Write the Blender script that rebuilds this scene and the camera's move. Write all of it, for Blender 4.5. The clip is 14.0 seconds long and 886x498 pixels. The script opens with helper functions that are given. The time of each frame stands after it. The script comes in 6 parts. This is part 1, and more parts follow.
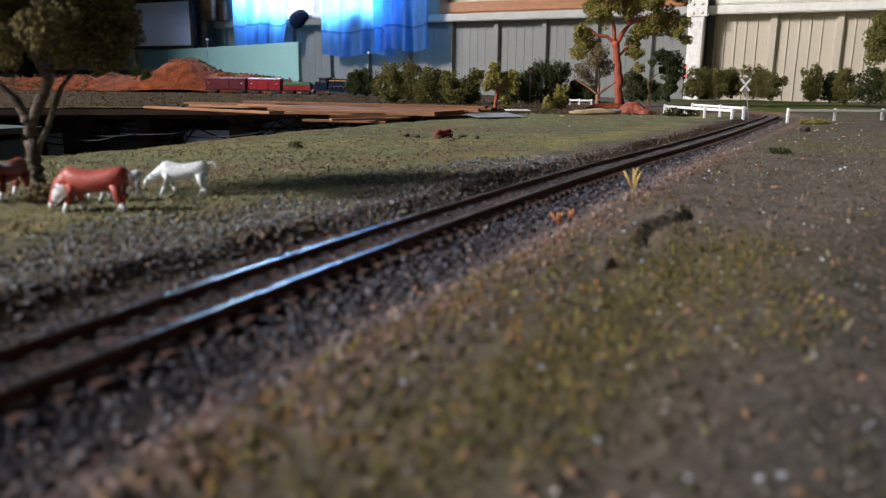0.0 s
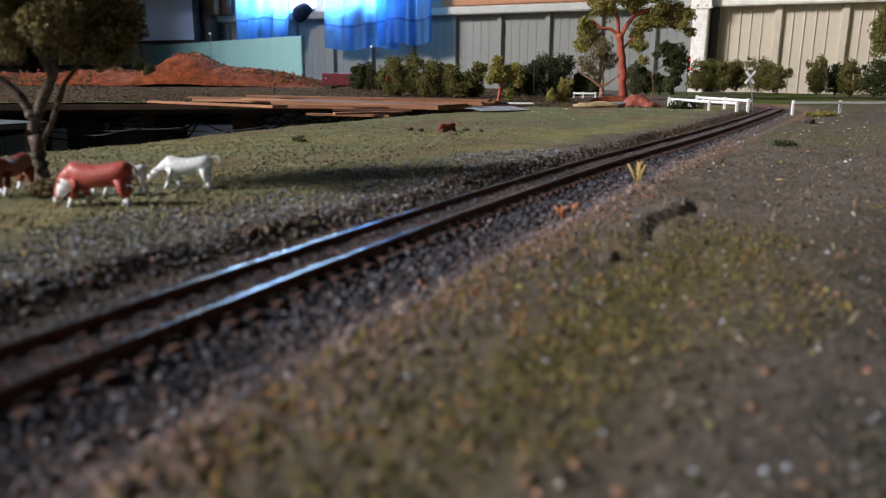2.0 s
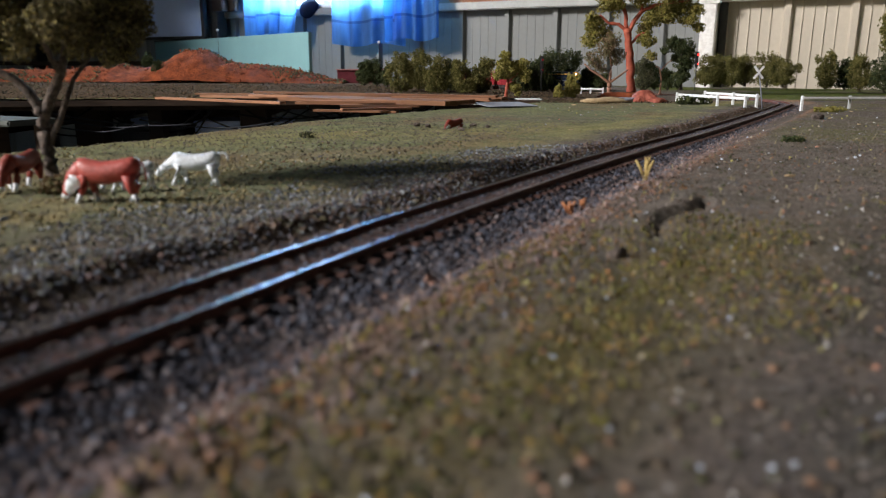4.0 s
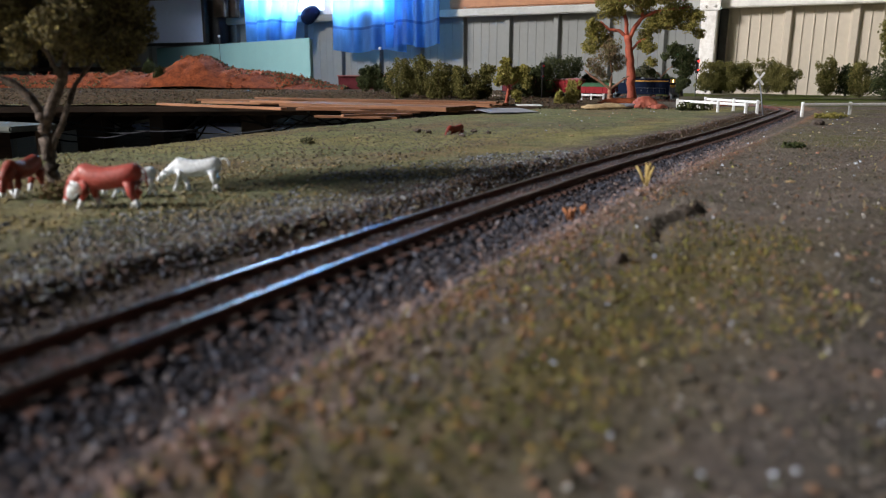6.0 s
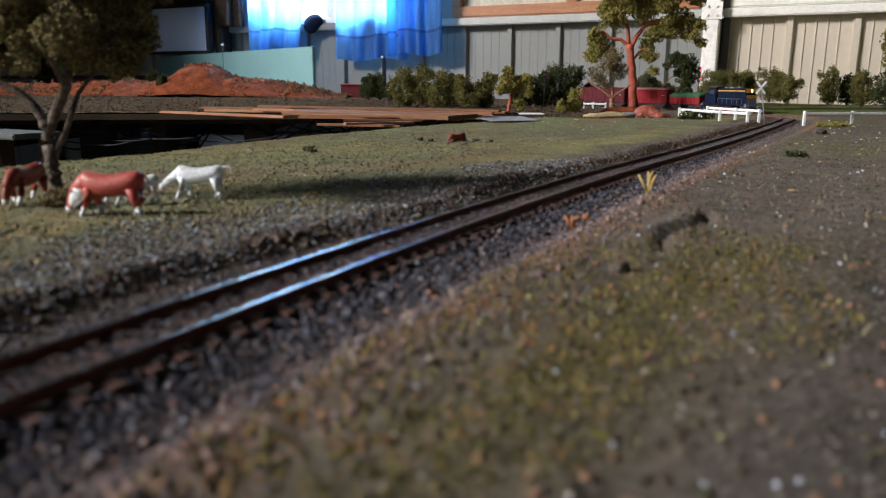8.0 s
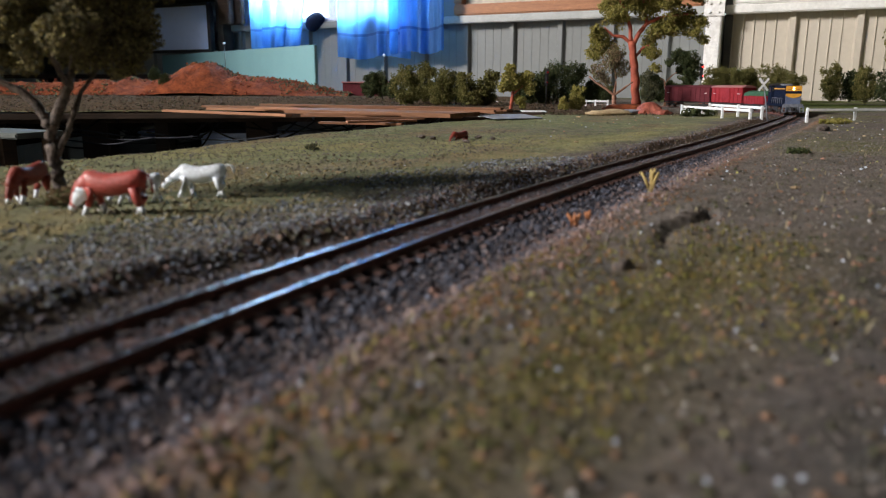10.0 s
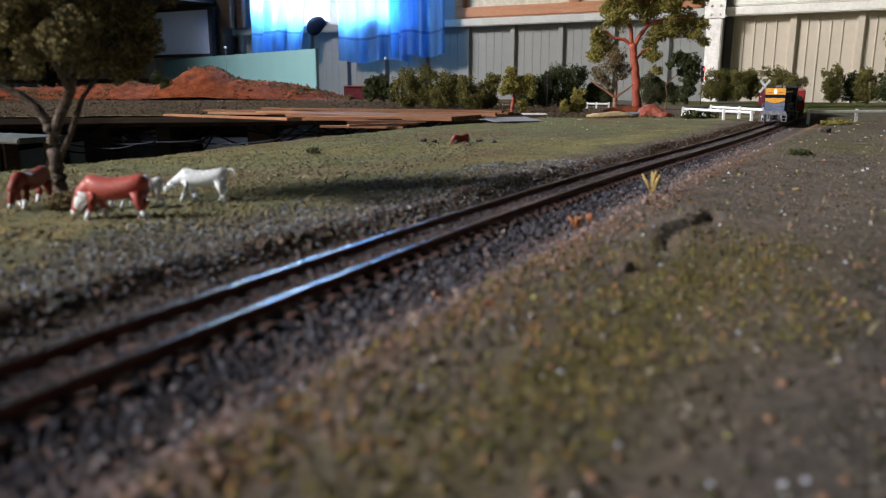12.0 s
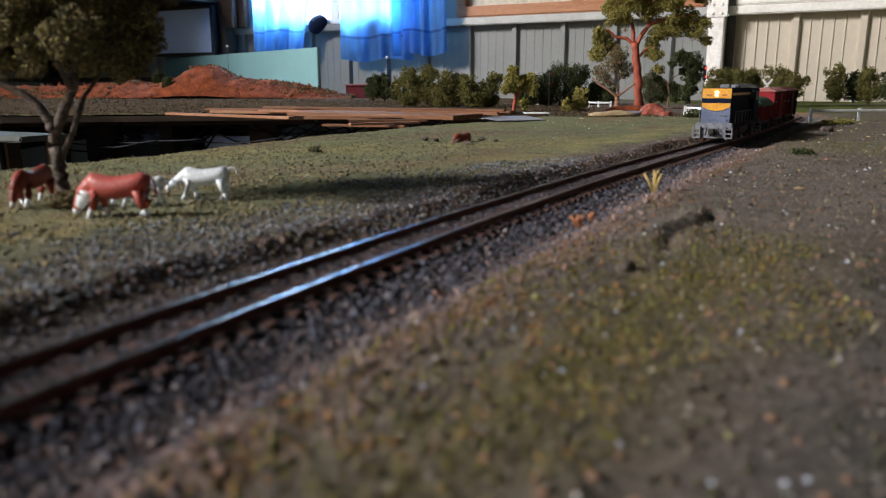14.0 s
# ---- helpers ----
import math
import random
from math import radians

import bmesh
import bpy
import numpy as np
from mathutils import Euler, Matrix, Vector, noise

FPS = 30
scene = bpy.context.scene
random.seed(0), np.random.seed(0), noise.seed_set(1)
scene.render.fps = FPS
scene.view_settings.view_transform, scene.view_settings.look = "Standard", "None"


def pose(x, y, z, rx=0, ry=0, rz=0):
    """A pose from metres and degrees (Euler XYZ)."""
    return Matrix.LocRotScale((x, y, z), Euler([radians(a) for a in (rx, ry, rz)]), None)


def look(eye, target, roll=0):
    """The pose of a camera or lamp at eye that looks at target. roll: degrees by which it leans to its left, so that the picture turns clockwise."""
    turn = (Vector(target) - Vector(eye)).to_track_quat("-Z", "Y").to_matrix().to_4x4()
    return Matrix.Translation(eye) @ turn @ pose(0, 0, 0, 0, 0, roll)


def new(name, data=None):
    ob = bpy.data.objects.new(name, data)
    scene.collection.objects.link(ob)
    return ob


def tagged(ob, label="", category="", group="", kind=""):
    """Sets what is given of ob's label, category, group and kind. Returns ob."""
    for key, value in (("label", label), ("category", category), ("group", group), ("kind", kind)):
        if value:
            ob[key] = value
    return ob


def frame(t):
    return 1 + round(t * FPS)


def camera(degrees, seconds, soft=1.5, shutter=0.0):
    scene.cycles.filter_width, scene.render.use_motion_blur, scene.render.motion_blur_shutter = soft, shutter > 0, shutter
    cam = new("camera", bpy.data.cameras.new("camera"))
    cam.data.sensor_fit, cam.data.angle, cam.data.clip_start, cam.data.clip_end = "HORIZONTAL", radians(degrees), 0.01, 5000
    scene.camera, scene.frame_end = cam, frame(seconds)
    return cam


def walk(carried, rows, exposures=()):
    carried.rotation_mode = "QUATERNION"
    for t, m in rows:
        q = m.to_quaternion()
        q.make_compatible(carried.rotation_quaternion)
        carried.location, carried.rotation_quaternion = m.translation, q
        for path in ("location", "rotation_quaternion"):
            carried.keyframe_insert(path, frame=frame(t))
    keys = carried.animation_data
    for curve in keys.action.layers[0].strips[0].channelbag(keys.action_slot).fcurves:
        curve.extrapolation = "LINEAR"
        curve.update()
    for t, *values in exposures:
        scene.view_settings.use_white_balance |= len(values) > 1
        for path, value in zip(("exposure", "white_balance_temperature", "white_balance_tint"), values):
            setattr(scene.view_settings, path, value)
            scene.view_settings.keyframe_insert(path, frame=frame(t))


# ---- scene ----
# A model railway in a shed, seen from just above its ground.
cam = camera(62.0, 14.0, 1.15)
cam.data.dof.use_dof = True
cam.data.dof.focus_distance = 0.95
cam.data.dof.aperture_fstop = 17.0
EYE = 0.048


def stand(yaw, pitch, roll):
    return pose(0, 0, EYE, 90 - pitch, 0, -yaw) @ pose(0, 0, 0, 0, 0, roll)


walk(cam, [
    (0, stand(1.538, 12.845, 0.623)),
    (0.5, stand(1.454, 12.951, 0.573)),
    (1, stand(1.321, 13.110, 0.572)),
    (1.5, stand(1.269, 13.210, 0.510)),
    (2, stand(1.232, 13.330, 0.397)),
    (2.5, stand(1.048, 13.352, 0.322)),
    (3, stand(0.877, 13.644, 0.299)),
    (5.5, stand(0.591, 13.583, 0.298)),
    (6, stand(0.609, 13.190, 0.307)),
    (6.5, stand(0.563, 12.740, 0.389)),
    (7, stand(0.444, 12.566, 0.408)),
    (7.5, stand(0.444, 12.566, 0.408)),
    (8, stand(0.454, 12.562, 0.398)),
    (10.5, stand(0.217, 12.741, 0.165)),
    (11, stand(0.236, 12.653, 0.065)),
    (11.5, stand(0.165, 12.538, -0.029)),
    (12, stand(0.129, 12.487, -0.036)),
    (12.5, stand(0.085, 12.496, -0.009)),
    (13, stand(0.065, 12.472, -0.006)),
    (13.5, stand(0.054, 12.478, 0.006)),
    (14, stand(-0.000, 12.571, -0.000)),
])

# ---- light ----
world = bpy.data.worlds.new("sky")
scene.world = world
world.use_nodes = True
wn = world.node_tree
sky = wn.nodes.new("ShaderNodeTexSky")
sky.sky_type = "NISHITA"
sky.sun_disc = False
sky.sun_elevation = radians(24)
sky.sun_rotation = radians(244)
wn.links.new(sky.outputs[0], wn.nodes["Background"].inputs[0])
wn.nodes["Background"].inputs[1].default_value = 0.15


def area_lamp(name, eye, target, sx, sy, power, color):
    data = bpy.data.lights.new(name, "AREA")
    data.shape, data.size, data.size_y, data.energy, data.color = "RECTANGLE", sx, sy, power, color
    ob = new(name, data)
    ob.matrix_world = look(eye, target)
    return ob


# Key light from the left, outside an unseen opening added for it.
area_lamp("left_key_daylight", (-7.4, -1.5, 4.15), (0.2, 0.8, 0.0), 1.6, 1.4, 1280.0, (1.0, 0.955, 0.93))
area_lamp("window_daylight", (-0.41, 3.22, 0.62), (-0.1, 1.0, 0.0), 0.9, 0.55, 95.0, (0.52, 0.76, 1.0))


# ---- materials ----
def nodes_of(name):
    m = bpy.data.materials.new(name)
    m.use_nodes = True
    return m, m.node_tree, m.node_tree.nodes["Principled BSDF"]


def ramp(nt, fac, stops):
    r = nt.nodes.new("ShaderNodeValToRGB")
    while len(r.color_ramp.elements) < len(stops):
        r.color_ramp.elements.new(0.5)
    for e, (p, c) in zip(r.color_ramp.elements, stops):
        e.position, e.color = p, (*c, 1)
    nt.links.new(fac, r.inputs[0])
    return r.outputs[0]


def noise_of(nt, scale, detail=4.0, rough=0.6, stretch=None):
    tc = nt.nodes.new("ShaderNodeTexCoord")
    n = nt.nodes.new("ShaderNodeTexNoise")
    n.inputs["Scale"].default_value, n.inputs["Detail"].default_value, n.inputs["Roughness"].default_value = scale, detail, rough
    if stretch:
        mp = nt.nodes.new("ShaderNodeMapping")
        mp.inputs["Scale"].default_value = stretch
        nt.links.new(tc.outputs["Object"], mp.inputs[0])
        nt.links.new(mp.outputs[0], n.inputs["Vector"])
    else:
        nt.links.new(tc.outputs["Object"], n.inputs["Vector"])
    return n.outputs["Fac"]


def mix(nt, fac, a, b, kind="MIX"):
    m = nt.nodes.new("ShaderNodeMix")
    m.data_type, m.blend_type = "RGBA", kind
    if isinstance(fac, float):
        m.inputs[0].default_value = fac
    else:
        nt.links.new(fac, m.inputs[0])
    for sock, v in ((m.inputs[6], a), (m.inputs[7], b)):
        if isinstance(v, tuple):
            sock.default_value = (*v, 1)
        else:
            nt.links.new(v, sock)
    return m.outputs[2]


def bump(nt, bsdf, fac, strength, dist):
    b = nt.nodes.new("ShaderNodeBump")
    b.inputs["Strength"].default_value, b.inputs["Distance"].default_value = strength, dist
    nt.links.new(fac, b.inputs["Height"])
    nt.links.new(b.outputs[0], bsdf.inputs["Normal"])


def paint(name, a, b, rough=0.6, fine=300.0, coarse=30.0, metal=0.0, dist=0.0006, strength=0.4, stretch=None, spec=0.4, by_object=0.0, grain=1.0):
    """A worn surface between the colours a and b, with fine relief."""
    m, nt, bsdf = nodes_of(name)
    f1, f2 = noise_of(nt, coarse, 5, 0.65, stretch), noise_of(nt, fine, 3, 0.6, stretch)
    c1 = ramp(nt, f1, [(0.3, a), (0.7, b)])
    c2 = ramp(nt, f2, [(0.3, (1 - 0.28 * grain,) * 3), (0.7, (1 + 0.15 * grain,) * 3)])
    col = mix(nt, 1.0, c1, c2, "MULTIPLY")
    if by_object:
        info = nt.nodes.new("ShaderNodeObjectInfo")
        col = mix(nt, 1.0, col, ramp(nt, info.outputs["Random"], [(0.0, (1 - by_object,) * 3), (1.0, (1 + by_object,) * 3)]), "MULTIPLY")
    nt.links.new(col, bsdf.inputs["Base Color"])
    nt.links.new(ramp(nt, f2, [(0.2, (max(0, rough - 0.12),) * 3), (0.8, (min(1, rough + 0.1),) * 3)]), bsdf.inputs["Roughness"])
    bsdf.inputs["Metallic"].default_value = metal
    bsdf.inputs["Specular IOR Level"].default_value = spec
    bump(nt, bsdf, f2, strength, dist)
    return m


def bits(name, colors, rough=0.95, spec=0.04):
    """Loose pieces, each its own colour."""
    m, nt, bsdf = nodes_of(name)
    geo = nt.nodes.new("ShaderNodeNewGeometry")
    n = len(colors)
    c = ramp(nt, geo.outputs["Random Per Island"], [(i / n, c) for i, c in enumerate(colors)])
    nt.nodes[-1].color_ramp.interpolation = "CONSTANT"
    nt.links.new(mix(nt, 1.0, c, ramp(nt, noise_of(nt, 900.0, 2), [(0.3, (0.75,) * 3), (0.7, (1.15,) * 3)]), "MULTIPLY"), bsdf.inputs["Base Color"])
    bsdf.inputs["Roughness"].default_value = rough
    bsdf.inputs["Specular IOR Level"].default_value = spec
    return m


def glow(name, color, strength):
    m, nt, bsdf = nodes_of(name)
    bsdf.inputs["Base Color"].default_value = (*color, 1)
    bsdf.inputs["Emission Color"].default_value = (*color, 1)
    bsdf.inputs["Emission Strength"].default_value = strength
    return m


def cloth(name, color, through_color, sheer):
    m, nt, bsdf = nodes_of(name)
    weave = noise_of(nt, 40.0, 4, 0.6, (1, 1, 0.25))
    nt.links.new(mix(nt, 1.0, color, ramp(nt, weave, [(0.3, (0.8,) * 3), (0.7, (1.1,) * 3)]), "MULTIPLY"), bsdf.inputs["Base Color"])
    bsdf.inputs["Roughness"].default_value = 0.7
    tr = nt.nodes.new("ShaderNodeBsdfTranslucent")
    nt.links.new(mix(nt, 1.0, through_color, ramp(nt, weave, [(0.3, (0.8,) * 3), (0.7, (1.1,) * 3)]), "MULTIPLY"), tr.inputs[0])
    clear = nt.nodes.new("ShaderNodeBsdfTransparent")
    clear.inputs[0].default_value = (*sheer, 1)
    out = bsdf.outputs[0]
    for fac, sh in ((0.6, tr), (0.24, clear)):
        ms = nt.nodes.new("ShaderNodeMixShader")
        ms.inputs[0].default_value = fac
        nt.links.new(out, ms.inputs[1])
        nt.links.new(sh.outputs[0], ms.inputs[2])
        out = ms.outputs[0]
    nt.links.new(out, nt.nodes["Material Output"].inputs[0])
    return m


def soil_material():
    m, nt, bsdf = nodes_of("soil")
    at = nt.nodes.new("ShaderNodeVertexColor")
    at.layer_name = "soil"
    f1, f2, f3 = noise_of(nt, 1400.0, 3, 0.7), noise_of(nt, 300.0, 5, 0.7), noise_of(nt, 40.0, 5, 0.6)
    col = mix(nt, 1.0, at.outputs[0], ramp(nt, f2, [(0.3, (0.55, 0.52, 0.5)), (0.5, (1, 1, 1)), (0.72, (1.4, 1.35, 1.2))]), "MULTIPLY")
    col = mix(nt, 1.0, col, ramp(nt, f3, [(0.3, (0.75, 0.8, 0.75)), (0.7, (1.2, 1.15, 1.1))]), "MULTIPLY")
    col = mix(nt, 1.0, col, ramp(nt, f1, [(0.3, (0.7,) * 3), (0.7, (1.3,) * 3)]), "MULTIPLY")
    nt.links.new(col, bsdf.inputs["Base Color"])
    bsdf.inputs["Roughness"].default_value = 1.0
    bsdf.inputs["Specular IOR Level"].default_value = 0.0
    bump(nt, bsdf, f2, 0.8, 0.0015)
    return m


SOIL = soil_material()
GRIT = bits("grit", [(0.15, 0.125, 0.108), (0.165, 0.14, 0.12), (0.12, 0.104, 0.095), (0.16, 0.15, 0.143), (0.175, 0.125, 0.10), (0.135, 0.125, 0.095), (0.20, 0.18, 0.16), (0.14, 0.12, 0.107)])
PALE_GRIT = bits("pale_grit", [(0.58, 0.56, 0.54), (0.42, 0.36, 0.26), (0.46, 0.23, 0.16), (0.40, 0.37, 0.13), (0.38, 0.44, 0.56), (0.52, 0.56, 0.64)])
TURF = bits("turf", [(0.23, 0.145, 0.05), (0.055, 0.057, 0.021), (0.22, 0.195, 0.066), (0.12, 0.10, 0.035), (0.145, 0.115, 0.037), (0.09, 0.088, 0.03), (0.17, 0.12, 0.045), (0.095, 0.10, 0.030), (0.14, 0.128, 0.034)])
FIELD_TURF = bits("field_turf_green", [(0.17, 0.19, 0.105), (0.21, 0.22, 0.12), (0.14, 0.16, 0.09), (0.25, 0.235, 0.12)])
STRAW = bits("straw", [(0.30, 0.24, 0.13), (0.24, 0.20, 0.11), (0.19, 0.165, 0.085), (0.34, 0.29, 0.18)])
BALLAST = bits("ballast", [(0.085, 0.086, 0.105), (0.14, 0.12, 0.13), (0.065, 0.064, 0.08), (0.21, 0.185, 0.19), (0.14, 0.15, 0.19), (0.050, 0.048, 0.056), (0.165, 0.115, 0.105), (0.08, 0.076, 0.09), (0.125, 0.092, 0.086)])
LEAF_OLIVE = bits("olive_foliage", [(0.125, 0.118, 0.038), (0.16, 0.145, 0.05), (0.085, 0.085, 0.03), (0.20, 0.175, 0.068), (0.11, 0.11, 0.034)])
LEAF_DARK = bits("dark_foliage", [(0.045, 0.06, 0.028), (0.06, 0.075, 0.03), (0.035, 0.045, 0.022), (0.085, 0.09, 0.04)])
LEAF_GOLD = bits("golden_foliage", [(0.20, 0.18, 0.045), (0.25, 0.22, 0.06), (0.15, 0.14, 0.04), (0.29, 0.25, 0.09)])
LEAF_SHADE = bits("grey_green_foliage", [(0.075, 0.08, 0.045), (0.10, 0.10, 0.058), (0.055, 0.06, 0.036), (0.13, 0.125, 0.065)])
LEAF_BROWNISH = bits("brownish_olive_foliage", [(0.15, 0.135, 0.07), (0.20, 0.175, 0.09), (0.095, 0.09, 0.055), (0.25, 0.21, 0.115), (0.125, 0.105, 0.065), (0.34, 0.29, 0.12)])
TWIG = bits("brown_twigs", [(0.20, 0.14, 0.085), (0.15, 0.11, 0.065), (0.25, 0.18, 0.11), (0.13, 0.125, 0.06), (0.17, 0.15, 0.075)])
BARK = paint("grey_bark", (0.012, 0.010, 0.009), (0.20, 0.155, 0.13), 0.9, 900, 420, dist=0.001, strength=0.8)
BARK_RED = paint("red_bark", (0.27, 0.05, 0.03), (0.44, 0.11, 0.06), 0.75, 400, 60, dist=0.001, strength=0.7)
BARK_PALE = paint("pale_red_bark", (0.24, 0.11, 0.07), (0.42, 0.23, 0.15), 0.85, 500, 90, dist=0.001, strength=0.7)
RUST = paint("rusty_rail", (0.10, 0.040, 0.030), (0.19, 0.075, 0.055), 0.8, 900, 90, metal=0.1)
STEEL = paint("polished_rail_head", (0.10, 0.09, 0.085), (0.175, 0.16, 0.155), 0.42, 900, 60, metal=1.0, strength=0.1)
SLEEPER = paint("stained_sleeper", (0.06, 0.03, 0.024), (0.12, 0.058, 0.045), 0.85, 900, 200, by_object=0.3)
SHEET_GREY = paint("grey_sheet_steel", (0.17, 0.18, 0.18), (0.20, 0.21, 0.207), 0.5, 60, 2.5, dist=0.0003, strength=0.1, grain=0.2)
SHEET_CREAM = paint("cream_sheet_steel", (0.47, 0.42, 0.345), (0.53, 0.475, 0.395), 0.5, 60, 2.5, dist=0.0003, strength=0.1, grain=0.2)
GALV = paint("white_steel", (0.70, 0.69, 0.66), (0.84, 0.83, 0.80), 0.5, 120, 14, grain=0.4)
GIRT_GREY = paint("mid_grey_steel", (0.34, 0.35, 0.34), (0.44, 0.45, 0.44), 0.5, 120, 14, grain=0.4)
PEELED = paint("peeling_white_paint", (0.66, 0.64, 0.61), (0.93, 0.92, 0.91), 0.6, 140, 60, grain=0.4)
BROWN_WOOD = paint("brown_window_timber", (0.29, 0.115, 0.048), (0.41, 0.175, 0.075), 0.5, 60, 10, stretch=(1, 1, 8))
CREAM_BOARD = paint("cream_blind", (0.46, 0.42, 0.35), (0.56, 0.52, 0.45), 0.8, 60, 6)
TEAL = paint("teal_painted_board", (0.15, 0.305, 0.33), (0.18, 0.345, 0.37), 0.7, 90, 5, grain=0.15, strength=0.1)
# Pale board with the window's blue light mixed into its colour.
WHITE_BOARD = paint("blue_lit_board", (0.50, 0.62, 0.90), (0.56, 0.68, 0.93), 0.35, 40, 3, strength=0.05, grain=0.1)
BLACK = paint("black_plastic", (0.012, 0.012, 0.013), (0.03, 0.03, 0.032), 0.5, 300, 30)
# Near-black timber: the deep shade under the boards is put into its colour.
DARK_WOOD = paint("shade_darkened_timber", (0.016, 0.009, 0.006), (0.038, 0.02, 0.012), 0.75, 90, 12, stretch=(1, 6, 6))
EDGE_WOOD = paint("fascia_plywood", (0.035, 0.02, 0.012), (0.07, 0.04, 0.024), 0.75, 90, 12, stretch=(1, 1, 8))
PLANK = paint("raw_pine_strip", (0.20, 0.095, 0.055), (0.37, 0.195, 0.115), 0.85, 150, 25, stretch=(0.15, 1, 1), by_object=0.5, spec=0.02)
# Floor, unseen walls and roof are kept dark to cut bounced light.
CONCRETE = paint("concrete_floor", (0.11, 0.11, 0.108), (0.17, 0.168, 0.16), 0.85, 40, 3)
DARK_GREEN_PAINT = paint("dark_green_paint", (0.07, 0.08, 0.07), (0.10, 0.11, 0.10), 0.8, 40, 2)
ROOF_IRON = paint("shed_roof_iron", (0.13, 0.13, 0.13), (0.18, 0.18, 0.18), 0.5, 40, 2)
CLAY = paint("red_clay", (0.085, 0.027, 0.016), (0.29, 0.078, 0.032), 0.98, 160, 34, dist=0.004, strength=0.9, spec=0.03)
WHITE_PAINT = paint("white_fence_paint", (0.70, 0.71, 0.72), (0.84, 0.85, 0.86), 0.6, 500, 90, strength=0.2)
COW_RED = paint("red_brown_gloss", (0.16, 0.022, 0.013), (0.28, 0.045, 0.028), 0.55, 700, 90, strength=0.3)
COW_PATCH = paint("red_and_white_gloss", (0.34, 0.035, 0.025), (0.50, 0.14, 0.12), 0.45, 700, 70, strength=0.3)
COW_WHITE = paint("white_gloss", (0.74, 0.79, 0.85), (0.84, 0.88, 0.92), 0.42, 700, 90, strength=0.3)
LOCO_BLUE = paint("dark_blue_livery", (0.006, 0.010, 0.026), (0.010, 0.016, 0.038), 0.75, 700, 60, strength=0.15, spec=0.04)
LOCO_GOLD = paint("gold_livery", (0.60, 0.28, 0.03), (0.72, 0.36, 0.05), 0.42, 700, 60, strength=0.15)
NOSE_BLUE = paint("faded_blue_grey_livery", (0.09, 0.115, 0.20), (0.13, 0.16, 0.25), 0.5, 700, 60, strength=0.15)
LOCO_GREY = paint("grey_livery", (0.20, 0.22, 0.27), (0.30, 0.32, 0.37), 0.5, 700, 60, strength=0.2)
PILOT_GREY = paint("weathered_grey_pilot", (0.09, 0.10, 0.13), (0.22, 0.23, 0.26), 0.6, 900, 200, strength=0.3)
UNDER = paint("sooty_black_underframe", (0.012, 0.011, 0.011), (0.03, 0.026, 0.024), 0.7, 700, 90)
VAN_RED = paint("oxide_red_wagon", (0.22, 0.016, 0.022), (0.29, 0.03, 0.038), 0.75, 600, 60, strength=0.2, spec=0.1)
VAN_DARK = paint("dark_maroon_wagon", (0.09, 0.018, 0.024), (0.13, 0.028, 0.036), 0.75, 600, 60, strength=0.2, spec=0.1)
VAN_ROOF = paint("faded_red_wagon_roof", (0.30, 0.10, 0.10), (0.40, 0.16, 0.15), 0.7, 500, 60)
TARP = paint("green_tarpaulin", (0.018, 0.07, 0.035), (0.035, 0.11, 0.055), 0.75, 500, 60, dist=0.001)
CABLE = paint("black_cable", (0.008, 0.008, 0.009), (0.016, 0.016, 0.018), 0.85, 300, 60, spec=0.05)
PAPER = paint("white_scrap", (0.62, 0.62, 0.62), (0.78, 0.78, 0.77), 0.8, 300, 60)
CURTAIN = cloth("blue_curtain", (0.08, 0.24, 0.60), (0.15, 0.44, 0.98), (0.30, 0.64, 1.0))
CURTAIN_HEM = cloth("blue_curtain_hem", (0.07, 0.21, 0.54), (0.12, 0.38, 0.90), (0.26, 0.57, 0.95))
CURTAIN_SEAM = cloth("blue_curtain_seam", (0.05, 0.15, 0.42), (0.06, 0.20, 0.55), (0.14, 0.32, 0.60))
HEADLIGHT = glow("headlight_lens", (1.0, 0.72, 0.32), 9.0)
RED_LAMP = glow("red_signal_lens", (1.0, 0.03, 0.02), 5.0)
SKYLIGHT = glow("bright_outdoors", (0.80, 0.92, 1.0), 2.5)


# ---- shapes ----
def box(bm, x0, x1, y0, y1, z0, z1, m=None, bevel=0.0):
    made = bmesh.ops.create_cube(bm, size=1.0)["verts"]
    for v in made:
        v.co = Vector(((x0 + x1) / 2 + v.co.x * (x1 - x0), (y0 + y1) / 2 + v.co.y * (y1 - y0), (z0 + z1) / 2 + v.co.z * (z1 - z0)))
    if bevel:
        edges = list({e for v in made for e in v.link_edges})
        made = list({v for f in bmesh.ops.bevel(bm, geom=edges, offset=bevel, segments=2, affect="EDGES")["faces"] for v in f.verts} | {v for v in made if v.is_valid})
    if m is not None:
        bmesh.ops.transform(bm, matrix=m, verts=made)
    return made


def tube(bm, points, radii, n=8, caps=True):
    """A round, tapering limb through the points."""
    rings = []
    pts = [Vector(p) for p in points]
    for i, p in enumerate(pts):
        d = (pts[min(i + 1, len(pts) - 1)] - pts[max(i - 1, 0)]).normalized()
        q = d.to_track_quat("Z", "Y")
        r = radii[i] if hasattr(radii, "__len__") else radii
        rings.append([bm.verts.new(p + q @ Vector((r * math.cos(2 * math.pi * k / n), r * math.sin(2 * math.pi * k / n), 0))) for k in range(n)])
    for a, b in zip(rings, rings[1:]):
        for k in range(n):
            bm.faces.new((a[k], a[(k + 1) % n], b[(k + 1) % n], b[k])).smooth = True
    if caps:
        bm.faces.new(rings[0][::-1])
        bm.faces.new(rings[-1])


